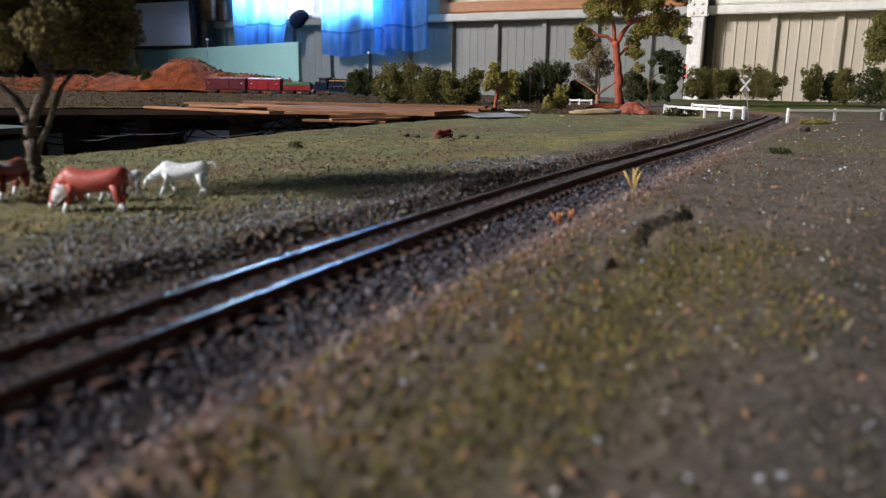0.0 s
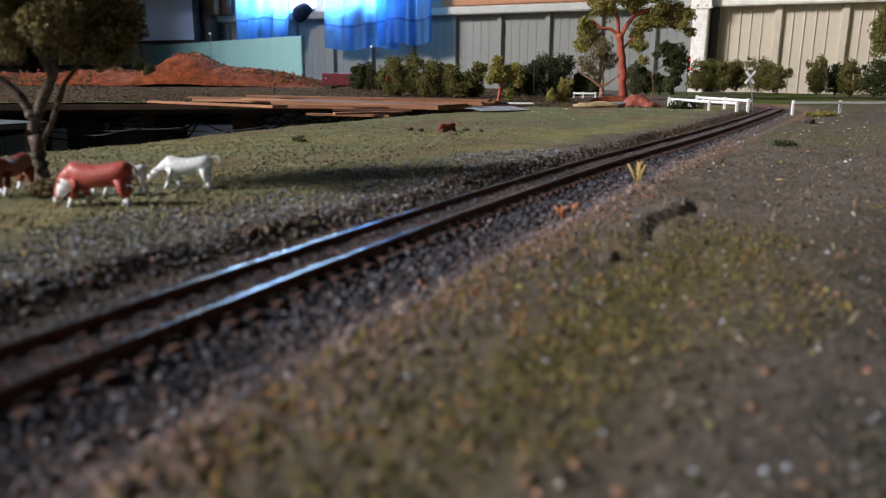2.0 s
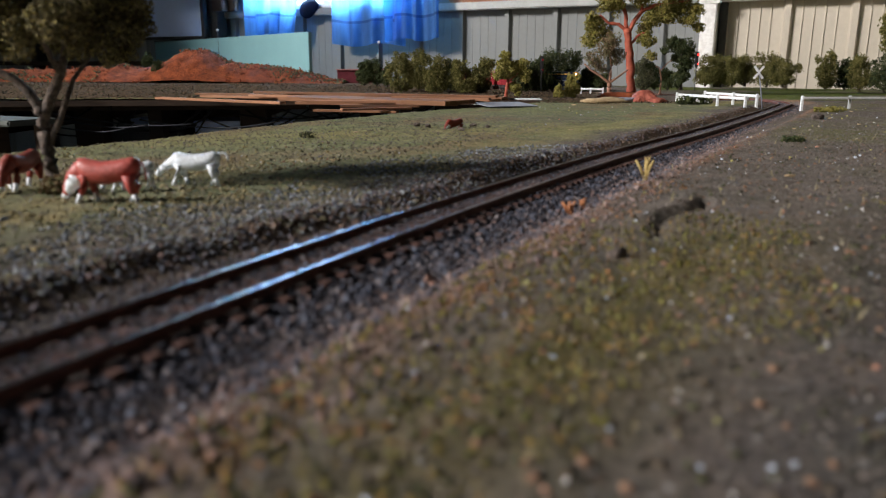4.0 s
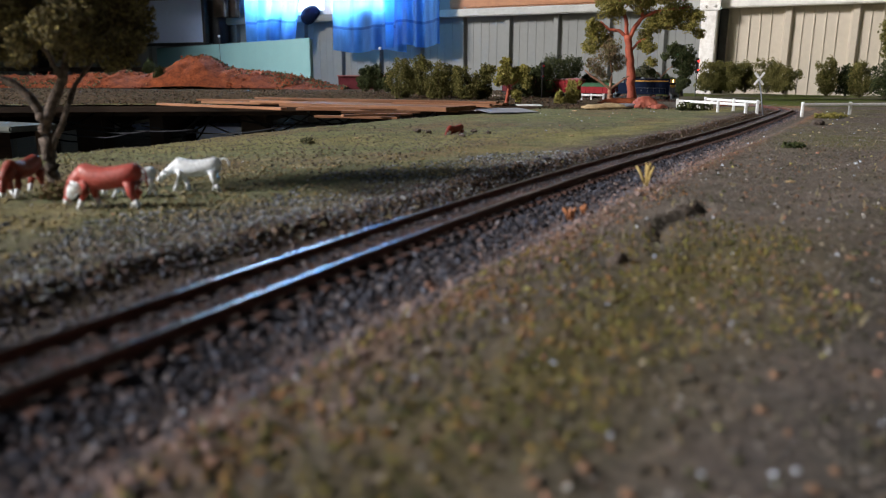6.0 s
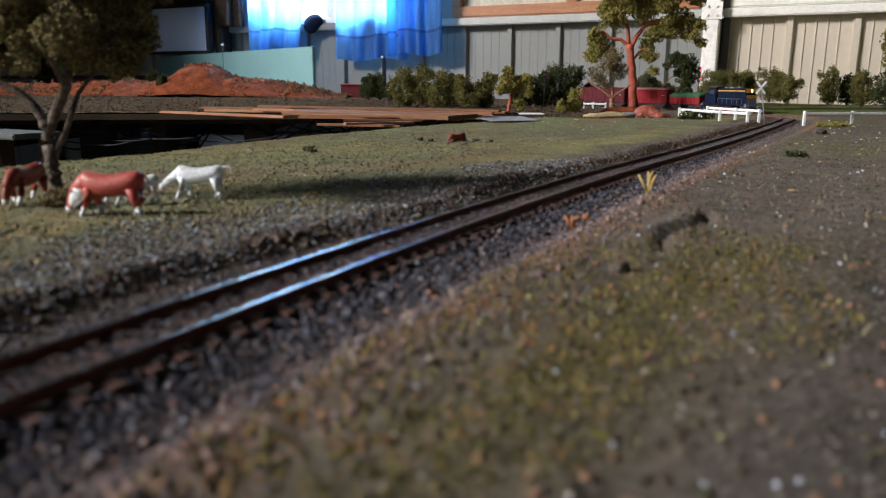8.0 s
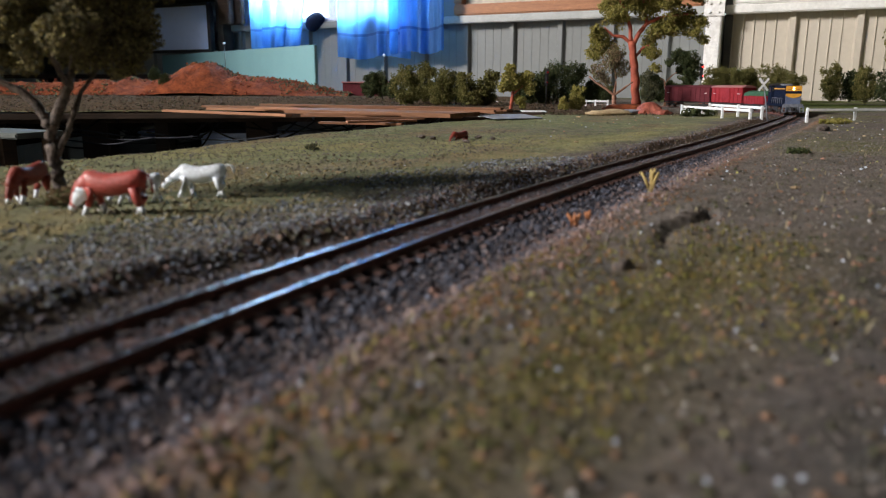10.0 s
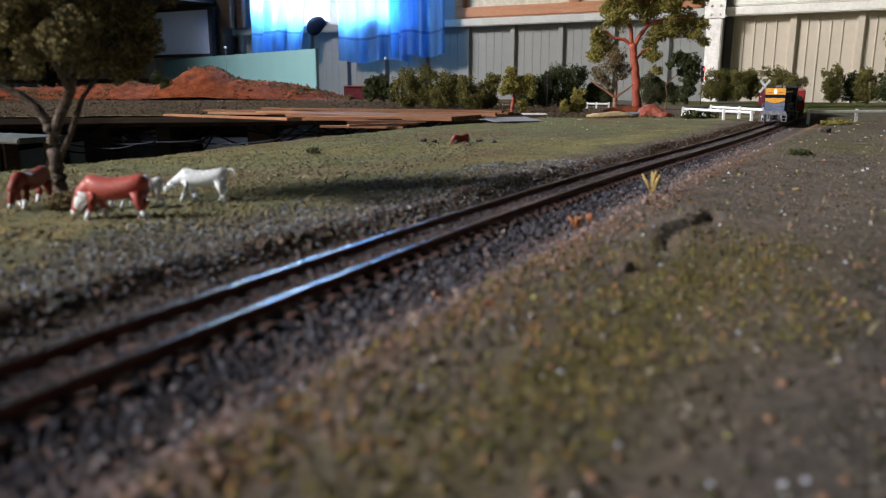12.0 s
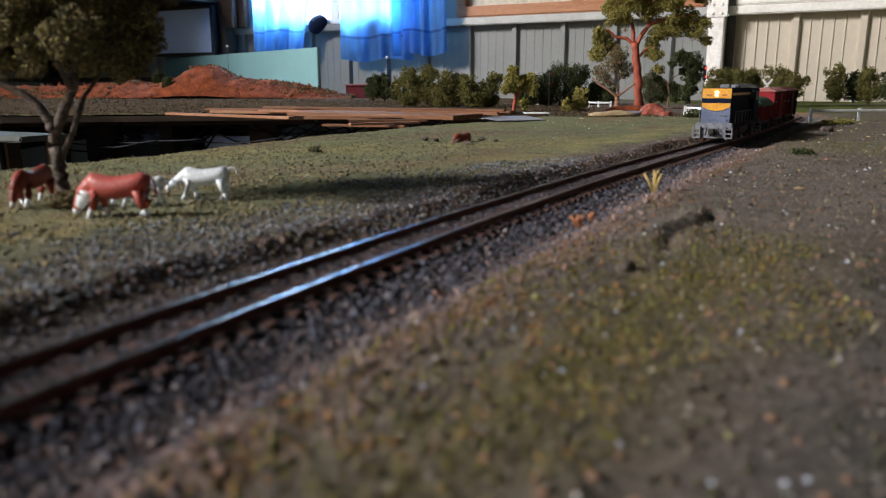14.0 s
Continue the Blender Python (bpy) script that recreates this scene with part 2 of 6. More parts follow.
def prism(bm, outline, y0, y1, m=None):
    """An outline in x and z, drawn out along y."""
    a = [bm.verts.new((x, y0, z)) for x, z in outline]
    b = [bm.verts.new((x, y1, z)) for x, z in outline]
    n = len(a)
    bm.faces.new(a)
    bm.faces.new(b[::-1])
    for i in range(n):
        bm.faces.new((a[(i + 1) % n], a[i], b[i], b[(i + 1) % n]))
    bmesh.ops.recalc_face_normals(bm, faces=bm.faces[:])
    if m is not None:
        bmesh.ops.transform(bm, matrix=m, verts=a + b)


def ball(bm, c, r, sub=2, squash=(1, 1, 1), m=None):
    made = bmesh.ops.create_icosphere(bm, subdivisions=sub, radius=1.0)["verts"]
    for v in made:
        v.co = Vector((c[0] + v.co.x * r * squash[0], c[1] + v.co.y * r * squash[1], c[2] + v.co.z * r * squash[2]))
    for v in made:
        for f in v.link_faces:
            f.smooth = True
    return made


def mesh_object(name, bm, material, parent=None):
    me = bpy.data.meshes.new(name)
    bm.to_mesh(me)
    bm.free()
    me.materials.append(material)
    ob = new(name, me)
    ob.parent = parent
    return ob


def part(name, bm, material, parent, label=""):
    return tagged(mesh_object(name, bm, material, parent), label)


def thing(name, label, category, group="", at=None, kind=""):
    ob = new(name)
    ob.empty_display_size = 0.01
    if at is not None:
        ob.matrix_basis = at
    return tagged(ob, label, category, group, kind)


def raw(name, verts, faces, material, parent=None, smooth=False):
    me = bpy.data.meshes.new(name)
    me.from_pydata(verts.tolist() if hasattr(verts, "tolist") else verts, [], faces.tolist() if hasattr(faces, "tolist") else faces)
    me.materials.append(material)
    if smooth:
        me.polygons.foreach_set("use_smooth", [True] * len(me.polygons))
    me.update()
    ob = new(name, me)
    ob.parent = parent
    return ob


RNG = np.random.default_rng(7)
OCTA = np.array([(1, 0, 0), (-1, 0, 0), (0, 1, 0), (0, -1, 0), (0, 0, 1), (0, 0, -1)], float)
OCTA_F = np.array([(0, 2, 4), (2, 1, 4), (1, 3, 4), (3, 0, 4), (2, 0, 5), (1, 2, 5), (3, 1, 5), (0, 3, 5)])
CHIP = np.array([(1, 0, -0.4), (-0.5, 0.87, -0.4), (-0.5, -0.87, -0.4), (0.1, 0, 0.9)])
CHIP_F = np.array([(0, 2, 1), (0, 1, 3), (1, 2, 3), (2, 0, 3)])


def pieces(centres, sizes, shape, faces, flat=1.0):
    """Loose pieces of uneven shape, size and turn."""
    n, k = len(centres), len(shape)
    a = RNG.normal(size=(n, 3, 3))
    q, _ = np.linalg.qr(a)
    v = shape[None] * RNG.uniform(0.55, 1.25, (n, k, 1)) * sizes[:, None, None]
    v = np.einsum("nij,nkj->nki", q, v)
    v[:, :, 2] *= flat
    v += centres[:, None]
    f = faces[None] + (np.arange(n) * k)[:, None, None]
    return v.reshape(-1, 3), f.reshape(-1, faces.shape[1])


# ---- the line of the track ----
CURVE_X, CURVE_Y, CURVE_R = 0.155, 1.344, 0.43


def track_line():
    """Points every 5 mm along the middle of the track, from the far end round the curve to the near end."""
    def on(th):
        return np.array([CURVE_X + CURVE_R * math.sin(th), CURVE_Y + CURVE_R * math.cos(th)])
    a, b = radians(33), radians(119)
    pts = [np.array(p) for p in ((-1.75, 2.30), (-1.2, 2.25), (-0.6, 2.19), (-0.30, 2.14), (-0.10, 2.075), (0.08, 1.975), (0.22, 1.868), (0.31, 1.785))]
    pts += [on(t) for t in np.arange(a, b, 0.03)]
    pts += [np.array(p) for p in ((0.420, 0.945), (0.318, 0.775), (0.250, 0.664), (0.190, 0.569), (0.128, 0.473), (0.066, 0.372), (0.0055, 0.266), (-0.0385, 0.183), (-0.0625, 0.135), (-0.120, 0.021), (-0.175, -0.088))]
    pts = np.array(pts)
    s = np.concatenate([[0], np.cumsum(np.hypot(*np.diff(pts, axis=0).T))])
    u = np.arange(0, s[-1], 0.005)
    line = np.stack([np.interp(u, s, pts[:, i]) for i in (0, 1)], 1)
    kernel = np.ones(13) / 13
    pad = np.concatenate([2 * line[0] - line[6:0:-1], line, 2 * line[-1] - line[-2:-8:-1]])
    return np.stack([np.convolve(pad[:, i], kernel, "valid") for i in (0, 1)], 1)


LINE = track_line()
LINE_S = np.concatenate([[0], np.cumsum(np.hypot(*np.diff(LINE, axis=0).T))])


def rail_z(x, y):
    """Height of the rail tops: the far straight climbs a little."""
    t = np.clip((0.25 - np.asarray(x)) / 0.6, 0, 1) * np.clip((np.asarray(y) - 1.3) / 0.4, 0, 1)
    return 0.006 * t


def along(s):
    x, y = np.interp(s, LINE_S, LINE[:, 0]), np.interp(s, LINE_S, LINE[:, 1])
    return Vector((float(x), float(y), float(rail_z(x, y))))


# ---- the ground ----
NEAR_EDGE = np.array([(-0.42, -0.15), (-0.34, 0.20), (-0.252, 0.419), (-0.21, 0.515), (-0.175, 0.598), (-0.135, 0.674), (-0.104, 0.745), (-0.054, 0.854), (0.05, 1.0), (0.157, 1.185), (0.19, 1.30)])


def in_well(x, y):
    """The open middle of the layout, between the near board and the far one."""
    edge = np.interp(y, NEAR_EDGE[:, 1], NEAR_EDGE[:, 0])
    far = np.interp(x, [-1.8, -0.70, -0.54, -0.22, 0.0, 0.2], [1.05, 1.185, 1.23, 1.30, 1.33, 1.33])
    return (x < edge) & (y < far)


def wave(x, y, scale, seed):
    r = np.random.default_rng(seed)
    total = np.zeros_like(x)
    for o in range(5):
        for _ in range(3):
            a, p, k = r.uniform(0, 6.283), r.uniform(0, 6.283), scale * 2 ** o * r.uniform(0.7, 1.4)
            total += np.sin((x * math.cos(a) + y * math.sin(a)) * k + p) / 1.7 ** o
    return total / 4.0


def track_distance(x, y):
    """Signed distance from the middle of the track: minus on the field's side, plus on the camera's."""
    flat = np.stack([x.ravel(), y.ravel()], 1)
    step = LINE[::2]
    best, side = np.full(len(flat), 9.0), np.zeros(len(flat))
    for i in range(0, len(step) - 1):
        a, d = step[i], step[i + 1] - step[i]
        near = (np.abs(flat[:, 0] - a[0]) < 0.08) & (np.abs(flat[:, 1] - a[1]) < 0.08)
        if not near.any():
            continue
        w = flat[near] - a
        t = np.clip(w @ d / (d @ d), 0, 1)
        e = w - t[:, None] * d
        dist = np.hypot(e[:, 0], e[:, 1])
        sgn = np.sign(d[0] * w[:, 1] - d[1] * w[:, 0])
        idx = np.flatnonzero(near)
        hit = dist < best[idx]
        best[idx[hit]], side[idx[hit]] = dist[hit], sgn[hit]
    return (best * np.where(side == 0, 1, side)).reshape(x.shape)


def wide(y, q):
    """How much further out the cut bank stands from the rails towards the near end."""
    return 0.013 * np.clip((0.30 - y) / 0.15, 0, 1) * (q < 0)


def ground_height(x, y, q):
    n = wave(x, y, 22.0, 3)
    z = -0.0005 + 0.0012 * n + 0.0006 * wave(x, y, 160.0, 5)
    z = z + rail_z(x, y)
    z = z + 0.006 * np.clip((y - 1.15) / 0.5, 0, 1) * np.clip((0.25 - x) / 0.3, 0, 1) * 0.3
    far = np.abs(q)
    lip = 0.003 * wave(x, y, 55.0, 9)
    bed = np.interp(q + lip + wide(y, q), [-0.028, -0.0185, -0.016, 0.03, 0.037, 0.048], [1, 0, 0, 0, 0, 1])
    low = np.interp(q, [-0.024, -0.012, 0.011, 0.018, 0.036], [-0.0042, -0.0034, -0.0034, -0.0048, -0.0044])
    near_bed = rail_z(x, y) + low + 0.0004 * wave(x, y, 300.0, 8)
    z = np.where(far < 0.055, z * bed + near_bed * (1 - bed), z)
    z = z + (0.0010 + 0.0008 * n) * np.exp(-((q + 0.033 + wide(y, q)) / 0.008) ** 2) * (y < 1.3)
    u, w = (x - 0.087) * 0.5 + (y - 0.2535) * 0.866, (x - 0.087) * 0.866 - (y - 0.2535) * 0.5
    w = w - 0.0030 * np.sin(u * 90)
    hole = np.exp(-(w / (0.0014 + 0.010 * np.clip(u + 0.01, 0, 0.06))) ** 2 - (u / 0.040) ** 6)
    rim = np.exp(-((w + 0.0060) / 0.0035) ** 2 - ((u - 0.006) / 0.033) ** 4)
    return z + (0.0018 * rim - 0.0032 * hole) * (y < 0.5)


def ground_colour(x, y, q):
    def lay(c, new_c, w):
        return c * (1 - w[..., None]) + np.array(new_c) * w[..., None]
    a, b = wave(x, y, 12.0, 21), wave(x, y, 45.0, 22)
    c = np.zeros(x.shape + (3,)) + np.array((0.142, 0.122, 0.112))
    edge_side = np.clip((x * 0.845 - y * 0.535 + 0.190) / -0.045 + 0.4 * b, 0, 1) * (y < 1.25)
    c = lay(c, (0.185, 0.20, 0.115), np.clip(edge_side * (0.85 + 0.3 * a), 0, 1))
    c = lay(c, (0.20, 0.155, 0.105), edge_side * np.clip(1.5 * wave(x, y, 26.0, 24) - 0.05, 0, 0.85))
    c = lay(c, (0.105, 0.075, 0.055), np.exp(-((q + 0.026 + wide(y, q)) / 0.008) ** 2) * 0.9)
    c = lay(c, (0.25, 0.22, 0.11), edge_side * np.clip(0.8 * np.exp(-((y - 0.56 - 0.4 * (x + 0.1)) / 0.06) ** 2) + 0.3 * b, 0, 1) * 0.7)
    c = lay(c, (0.27, 0.21, 0.11), np.clip(edge_side * np.clip(b * 1.6 - 0.1, 0, 1) * np.exp(-((y - 0.27) / 0.07) ** 2), 0, 1) * 0.8)
    near_right = np.clip((x * 0.845 - y * 0.535 + 0.065) / 0.02, 0, 1)
    olive = np.clip(near_right * np.clip(1.15 * np.exp(-(((x - 0.02) * 0.776 - (y - 0.155) * 0.63) / 0.042) ** 2) * np.clip((0.245 - y) / 0.10, 0, 1) + 0.5 * a + 0.35 * b - 0.1, 0, 1), 0, 1)
    c = lay(c, (0.12, 0.10, 0.040), olive * 0.85)
    c = lay(c, (0.30, 0.15, 0.09), np.exp(-((q - 0.047) / 0.007) ** 2) * np.clip(0.5 + b, 0, 1) * 0.8)
    c = lay(c, (0.10, 0.12, 0.04), np.clip((y - 1.28) / 0.1, 0, 1) * np.clip((x - 0.55) / 0.1, 0, 1) * np.clip(0.8 + a, 0, 1))
    c = lay(c, (0.085, 0.062, 0.045), np.clip((y - 1.15) / 0.1, 0, 1) * np.clip((0.45 - x) / 0.2, 0, 1))
    c = lay(c, (0.19, 0.185, 0.09), np.clip(1 - np.abs(y - 1.27 - 0.22 * (x + 0.3)) / 0.06, 0, 1) * (x < -0.1) * 0.8)
    c = lay(c, (0.155, 0.15, 0.085), np.clip((x - 0.16 - 0.1 * y) / 0.1, 0, 1) * np.clip(0.25 + 0.9 * a + 0.4 * b, 0, 0.75) * (q > 0.05) * (y < 1.2))
    c = lay(c, (0.30, 0.27, 0.13), edge_side * np.exp(-((q + 0.075 + 0.015 * a) / 0.022) ** 2) * np.clip((y - 0.4) / 0.15, 0, 1) * np.clip(0.6 + b, 0, 1) * 0.8)
    reach = np.where(q > 0, 0.042 - 0.02 * np.clip((y - 0.35) / 0.3, 0, 1), 0.019 + wide(y, q))
    bed = np.clip((reach - np.abs(q)) / 0.006 + 0.5 * b, 0, 1)
    # Near right: lens falloff and shade painted in as darker soil.
    c = lay(c, (0.062, 0.056, 0.058), np.clip((x * 0.776 - y * 0.63 + 0.060) / 0.05, 0, 1) * np.clip((0.34 - y) / 0.1, 0, 1) * np.clip(0.7 + 0.4 * a, 0, 1))
    c = lay(c, (0.075, 0.066, 0.068), bed * 0.95)
    return lay(c, (0.21, 0.155, 0.15), np.exp(-((q - 0.040 + 0.004 * b) / 0.009) ** 2) * (q > 0) * np.clip((0.75 - y) / 0.2, 0, 1) * 0.75)


def build_ground():
    xs = np.concatenate([np.arange(-1.9, -0.32, 0.014), np.arange(-0.32, 0.34, 0.0025), np.arange(0.34, 0.75, 0.006), np.arange(0.75, 1.62, 0.014)])
    ys = np.concatenate([np.arange(-0.35, 0.03, 0.008), np.arange(0.03, 0.75, 0.0028), np.arange(0.75, 1.7, 0.006), np.arange(1.7, 3.6, 0.02)])
    X, Y = np.meshgrid(xs, ys)
    q = track_distance(X, Y)
    Z = ground_height(X, Y, q)
    keep = ~in_well(X, Y) & (Y < 2.85 - 0.52 * X)
    idx = np.arange(X.size).reshape(X.shape)
    cell = keep[:-1, :-1] & keep[1:, :-1] & keep[:-1, 1:] & keep[1:, 1:]
    f = np.stack([idx[:-1, :-1], idx[:-1, 1:], idx[1:, 1:], idx[1:, :-1]], -1)[cell]
    used = np.unique(f)
    back = np.full(X.size, -1)
    back[used] = np.arange(len(used))
    v = np.stack([X, Y, Z], -1).reshape(-1, 3)[used]
    ob = raw("ground", v, back[f], SOIL, smooth=True)
    col = ground_colour(X, Y, q).reshape(-1, 3)[used]
    layer = ob.data.color_attributes.new("soil", "FLOAT_COLOR", "POINT")
    layer.data.foreach_set("color", np.concatenate([col, np.ones((len(col), 1))], 1).ravel())
    return tagged(ob, "scenic ground of the model railway, grass, dirt and grit", "ground", kind="structure")


ground = build_ground()


def scatter(name, n, zone, size, shape, faces, material, label, lift=0.2, flat=0.8, want=None):
    x0, x1, y0, y1 = zone
    # denser towards the viewer's end of the board, as the finer grit there
    y = y0 + (y1 - y0) * RNG.uniform(0, 1, n) ** 1.5
    x = RNG.uniform(x0, x1, n)
    q = track_distance(x, y)
    ok = ~in_well(x, y) & (Y_WALL(x) > y)
    if want is not None:
        ok &= want(x, y, q)
    x, y, q = x[ok], y[ok], q[ok]
    s = RNG.uniform(size[0], size[1], len(x)) ** 1.0
    z = ground_height(x, y, q) + lift * s
    v, f = pieces(np.stack([x, y, z], 1), s, shape, faces, flat)
    return tagged(raw(name, v, f, material), label, "grit", kind="stuff")


def Y_WALL(x):
    return 2.84 - 0.52 * x


def blades(name, n, zone, height, material, label, want):
    x0, x1, y0, y1 = zone
    x, y = RNG.uniform(x0, x1, n), y0 + (y1 - y0) * RNG.uniform(0, 1, n) ** 1.4
    q = track_distance(x, y)
    ok = ~in_well(x, y) & want(x, y, q)
    x, y, q = x[ok], y[ok], q[ok]
    m = len(x)
    z = ground_height(x, y, q)
    h = RNG.uniform(height[0], height[1], m)
    a, lean = RNG.uniform(0, 6.283, m), RNG.uniform(0.1, 0.9, m) * h
    w = 0.00016 + 0.00012 * RNG.uniform(0, 1, m)
    d = RNG.uniform(0, 6.283, m)
    base = np.stack([x, y, z - 0.0002], 1)
    side = np.stack([np.cos(a) * w, np.sin(a) * w, np.zeros(m)], 1)
    mid = base + np.stack([np.cos(d) * lean * 0.35, np.sin(d) * lean * 0.35, h * 0.6], 1)
    tip = base + np.stack([np.cos(d) * lean, np.sin(d) * lean, h], 1)
    v = np.stack([base - side, base + side, mid + side * 0.8, mid - side * 0.8, tip], 1).reshape(-1, 3)
    o = (np.arange(m) * 5)[:, None]
    faces = (o + np.array([[0, 1, 2, 3]])).tolist() + (o + np.array([[3, 2, 4]])).tolist()
    return tagged(raw(name, v.tolist(), faces, material), label, "grass", kind="stuff")


def off_track(x, y, q):
    return (q > 0.042) | ((q < -0.034) & ((wave(x, y, 40.0, 35) > 0.3) | (y < 0.30 + 0.04 * wave(x, y, 60.0, 36))))


def right_side(x, y, q):
    return (q > 0.04) & (wave(x, y, 30.0, 31) > -0.55)


def olive_zone(x, y, q):
    return (q > 0.044) & (np.exp(-(((x - 0.02) * 0.776 - (y - 0.155) * 0.63) / 0.045) ** 2) * np.clip((0.245 - y) / 0.10, 0, 1) + 0.45 * wave(x, y, 12.0, 21) + 0.45 * wave(x, y, 70.0, 32) > 0.44)


def field(x, y, q):
    return (q < -0.036) & (y < 1.2)


scatter("fine_grit", 50000, (-0.30, 0.45, 0.04, 0.80), (0.0003, 0.0009), CHIP, CHIP_F, GRIT, "fine brown and grey grit strewn over the ground", want=off_track)
scatter("far_grit", 16000, (-0.30, 1.0, 0.5, 1.5), (0.0004, 0.0012), CHIP, CHIP_F, GRIT, "brown grit strewn over the far ground", want=off_track)
scatter("far_rubble", 14000, (-1.6, 0.4, 1.15, 2.25), (0.001, 0.0034), CHIP, CHIP_F, bits("dark_rubble", [(0.07, 0.05, 0.035), (0.10, 0.07, 0.05), (0.045, 0.034, 0.026), (0.13, 0.085, 0.055), (0.06, 0.06, 0.03)]), "dark brown rubble beside the far track", want=lambda x, y, q: np.abs(q) > 0.018)
def beside(x, y):
    """Rough distance from the near straight, minus on the field's side."""
    return x * 0.845 - y * 0.535 + 0.14


scatter("field_gravel", 42000, (-0.36, 0.10, 0.10, 0.50), (0.0004, 0.0012), OCTA, OCTA_F, bits("blue_grey_gravel", [(0.16, 0.175, 0.20), (0.22, 0.235, 0.265), (0.10, 0.107, 0.12), (0.27, 0.285, 0.30), (0.20, 0.17, 0.13), (0.13, 0.13, 0.10), (0.06, 0.06, 0.065)]), "blue-grey gravel on the bank beside the track", want=lambda x, y, q: (beside(x, y) < -0.020) & (beside(x, y) > -0.085 - 0.035 * wave(x, y, 50.0, 43)))
scatter("field_clods", 6500, (-0.40, 0.10, 0.14, 0.50), (0.0005, 0.0013), OCTA, OCTA_F, bits("dark_clods", [(0.15, 0.135, 0.10), (0.20, 0.19, 0.12), (0.25, 0.23, 0.17), (0.12, 0.12, 0.08), (0.27, 0.21, 0.10)]), "brown crumbs on the field", want=lambda x, y, q: (beside(x, y) < -0.06) & (wave(x, y, 45.0, 44) > -0.2))
scatter("dark_crumbs", 5000, (-0.10, 0.35, 0.05, 0.50), (0.0004, 0.0013), OCTA, OCTA_F, bits("dark_brown_crumbs", [(0.05, 0.045, 0.035), (0.09, 0.07, 0.05), (0.07, 0.07, 0.04), (0.20, 0.12, 0.08)]), "dark crumbs among the olive turf", want=lambda x, y, q: q > 0.046)
scatter("pale_grit", 900, (-0.20, 0.35, 0.05, 0.48), (0.0003, 0.0008), OCTA, OCTA_F, PALE_GRIT, "scattered pale stones and flakes", want=off_track)
scatter("pale_pebbles", 230, (-0.10, 0.22, 0.06, 0.26), (0.0004, 0.0009), OCTA, OCTA_F, PALE_GRIT, "sparse pale pebbles among the turf", want=lambda x, y, q: q > 0.03)
scatter("rusty_crumbs", 5200, (-0.12, 0.16, 0.05, 0.34), (0.0004, 0.0010), OCTA, OCTA_F, bits("rusty_crumbs", [(0.27, 0.13, 0.055), (0.20, 0.105, 0.05), (0.15, 0.09, 0.045), (0.30, 0.17, 0.09)]), "orange-brown crumbs where turf meets ballast", want=lambda x, y, q: (q > 0.042) & (q < 0.070 + 0.015 * wave(x, y, 40.0, 61)) & (wave(x, y, 75.0, 62) > -0.1))
scatter("far_flakes", 420, (0.10, 0.95, 0.42, 1.15), (0.0005, 0.0016), OCTA, OCTA_F, PALE_GRIT, "pale flakes and stones strewn over the dirt", want=lambda x, y, q: q > 0.03)
scatter("turf_crumbs", 30000, (-0.12, 0.35, 0.04, 0.55), (0.0003, 0.0009), OCTA, OCTA_F, TURF, "olive foam turf crumbs", want=olive_zone)
scatter("field_turf", 22000, (-0.40, 0.35, 0.15, 1.15), (0.0003, 0.0008), CHIP, CHIP_F, FIELD_TURF, "short grey-green turf on the field", want=field)
scatter("bank_clods", 16000, (-0.20, 0.55, 0.22, 1.05), (0.0006, 0.0019), OCTA, OCTA_F, bits("brown_bank_clods", [(0.13, 0.088, 0.065), (0.16, 0.11, 0.085), (0.085, 0.058, 0.045), (0.18, 0.13, 0.10), (0.12, 0.105, 0.065)]), "brown clods of earth along the bank beside the track", want=lambda x, y, q: (q < -0.017) & (q > -0.034 - 0.012 * wave(x, y, 40.0, 47)) & (wave(x, y, 90.0, 48) > -0.3))
scatter("straw_crumbs", 9000, (-0.36, 0.05, 0.18, 0.42), (0.0005, 0.0013), OCTA, OCTA_F, STRAW, "yellow straw crumbs on the field", want=lambda x, y, q: (x * 0.845 - y * 0.535 + 0.14 < -0.05) & (wave(x, y, 60.0, 41) > 0.15))


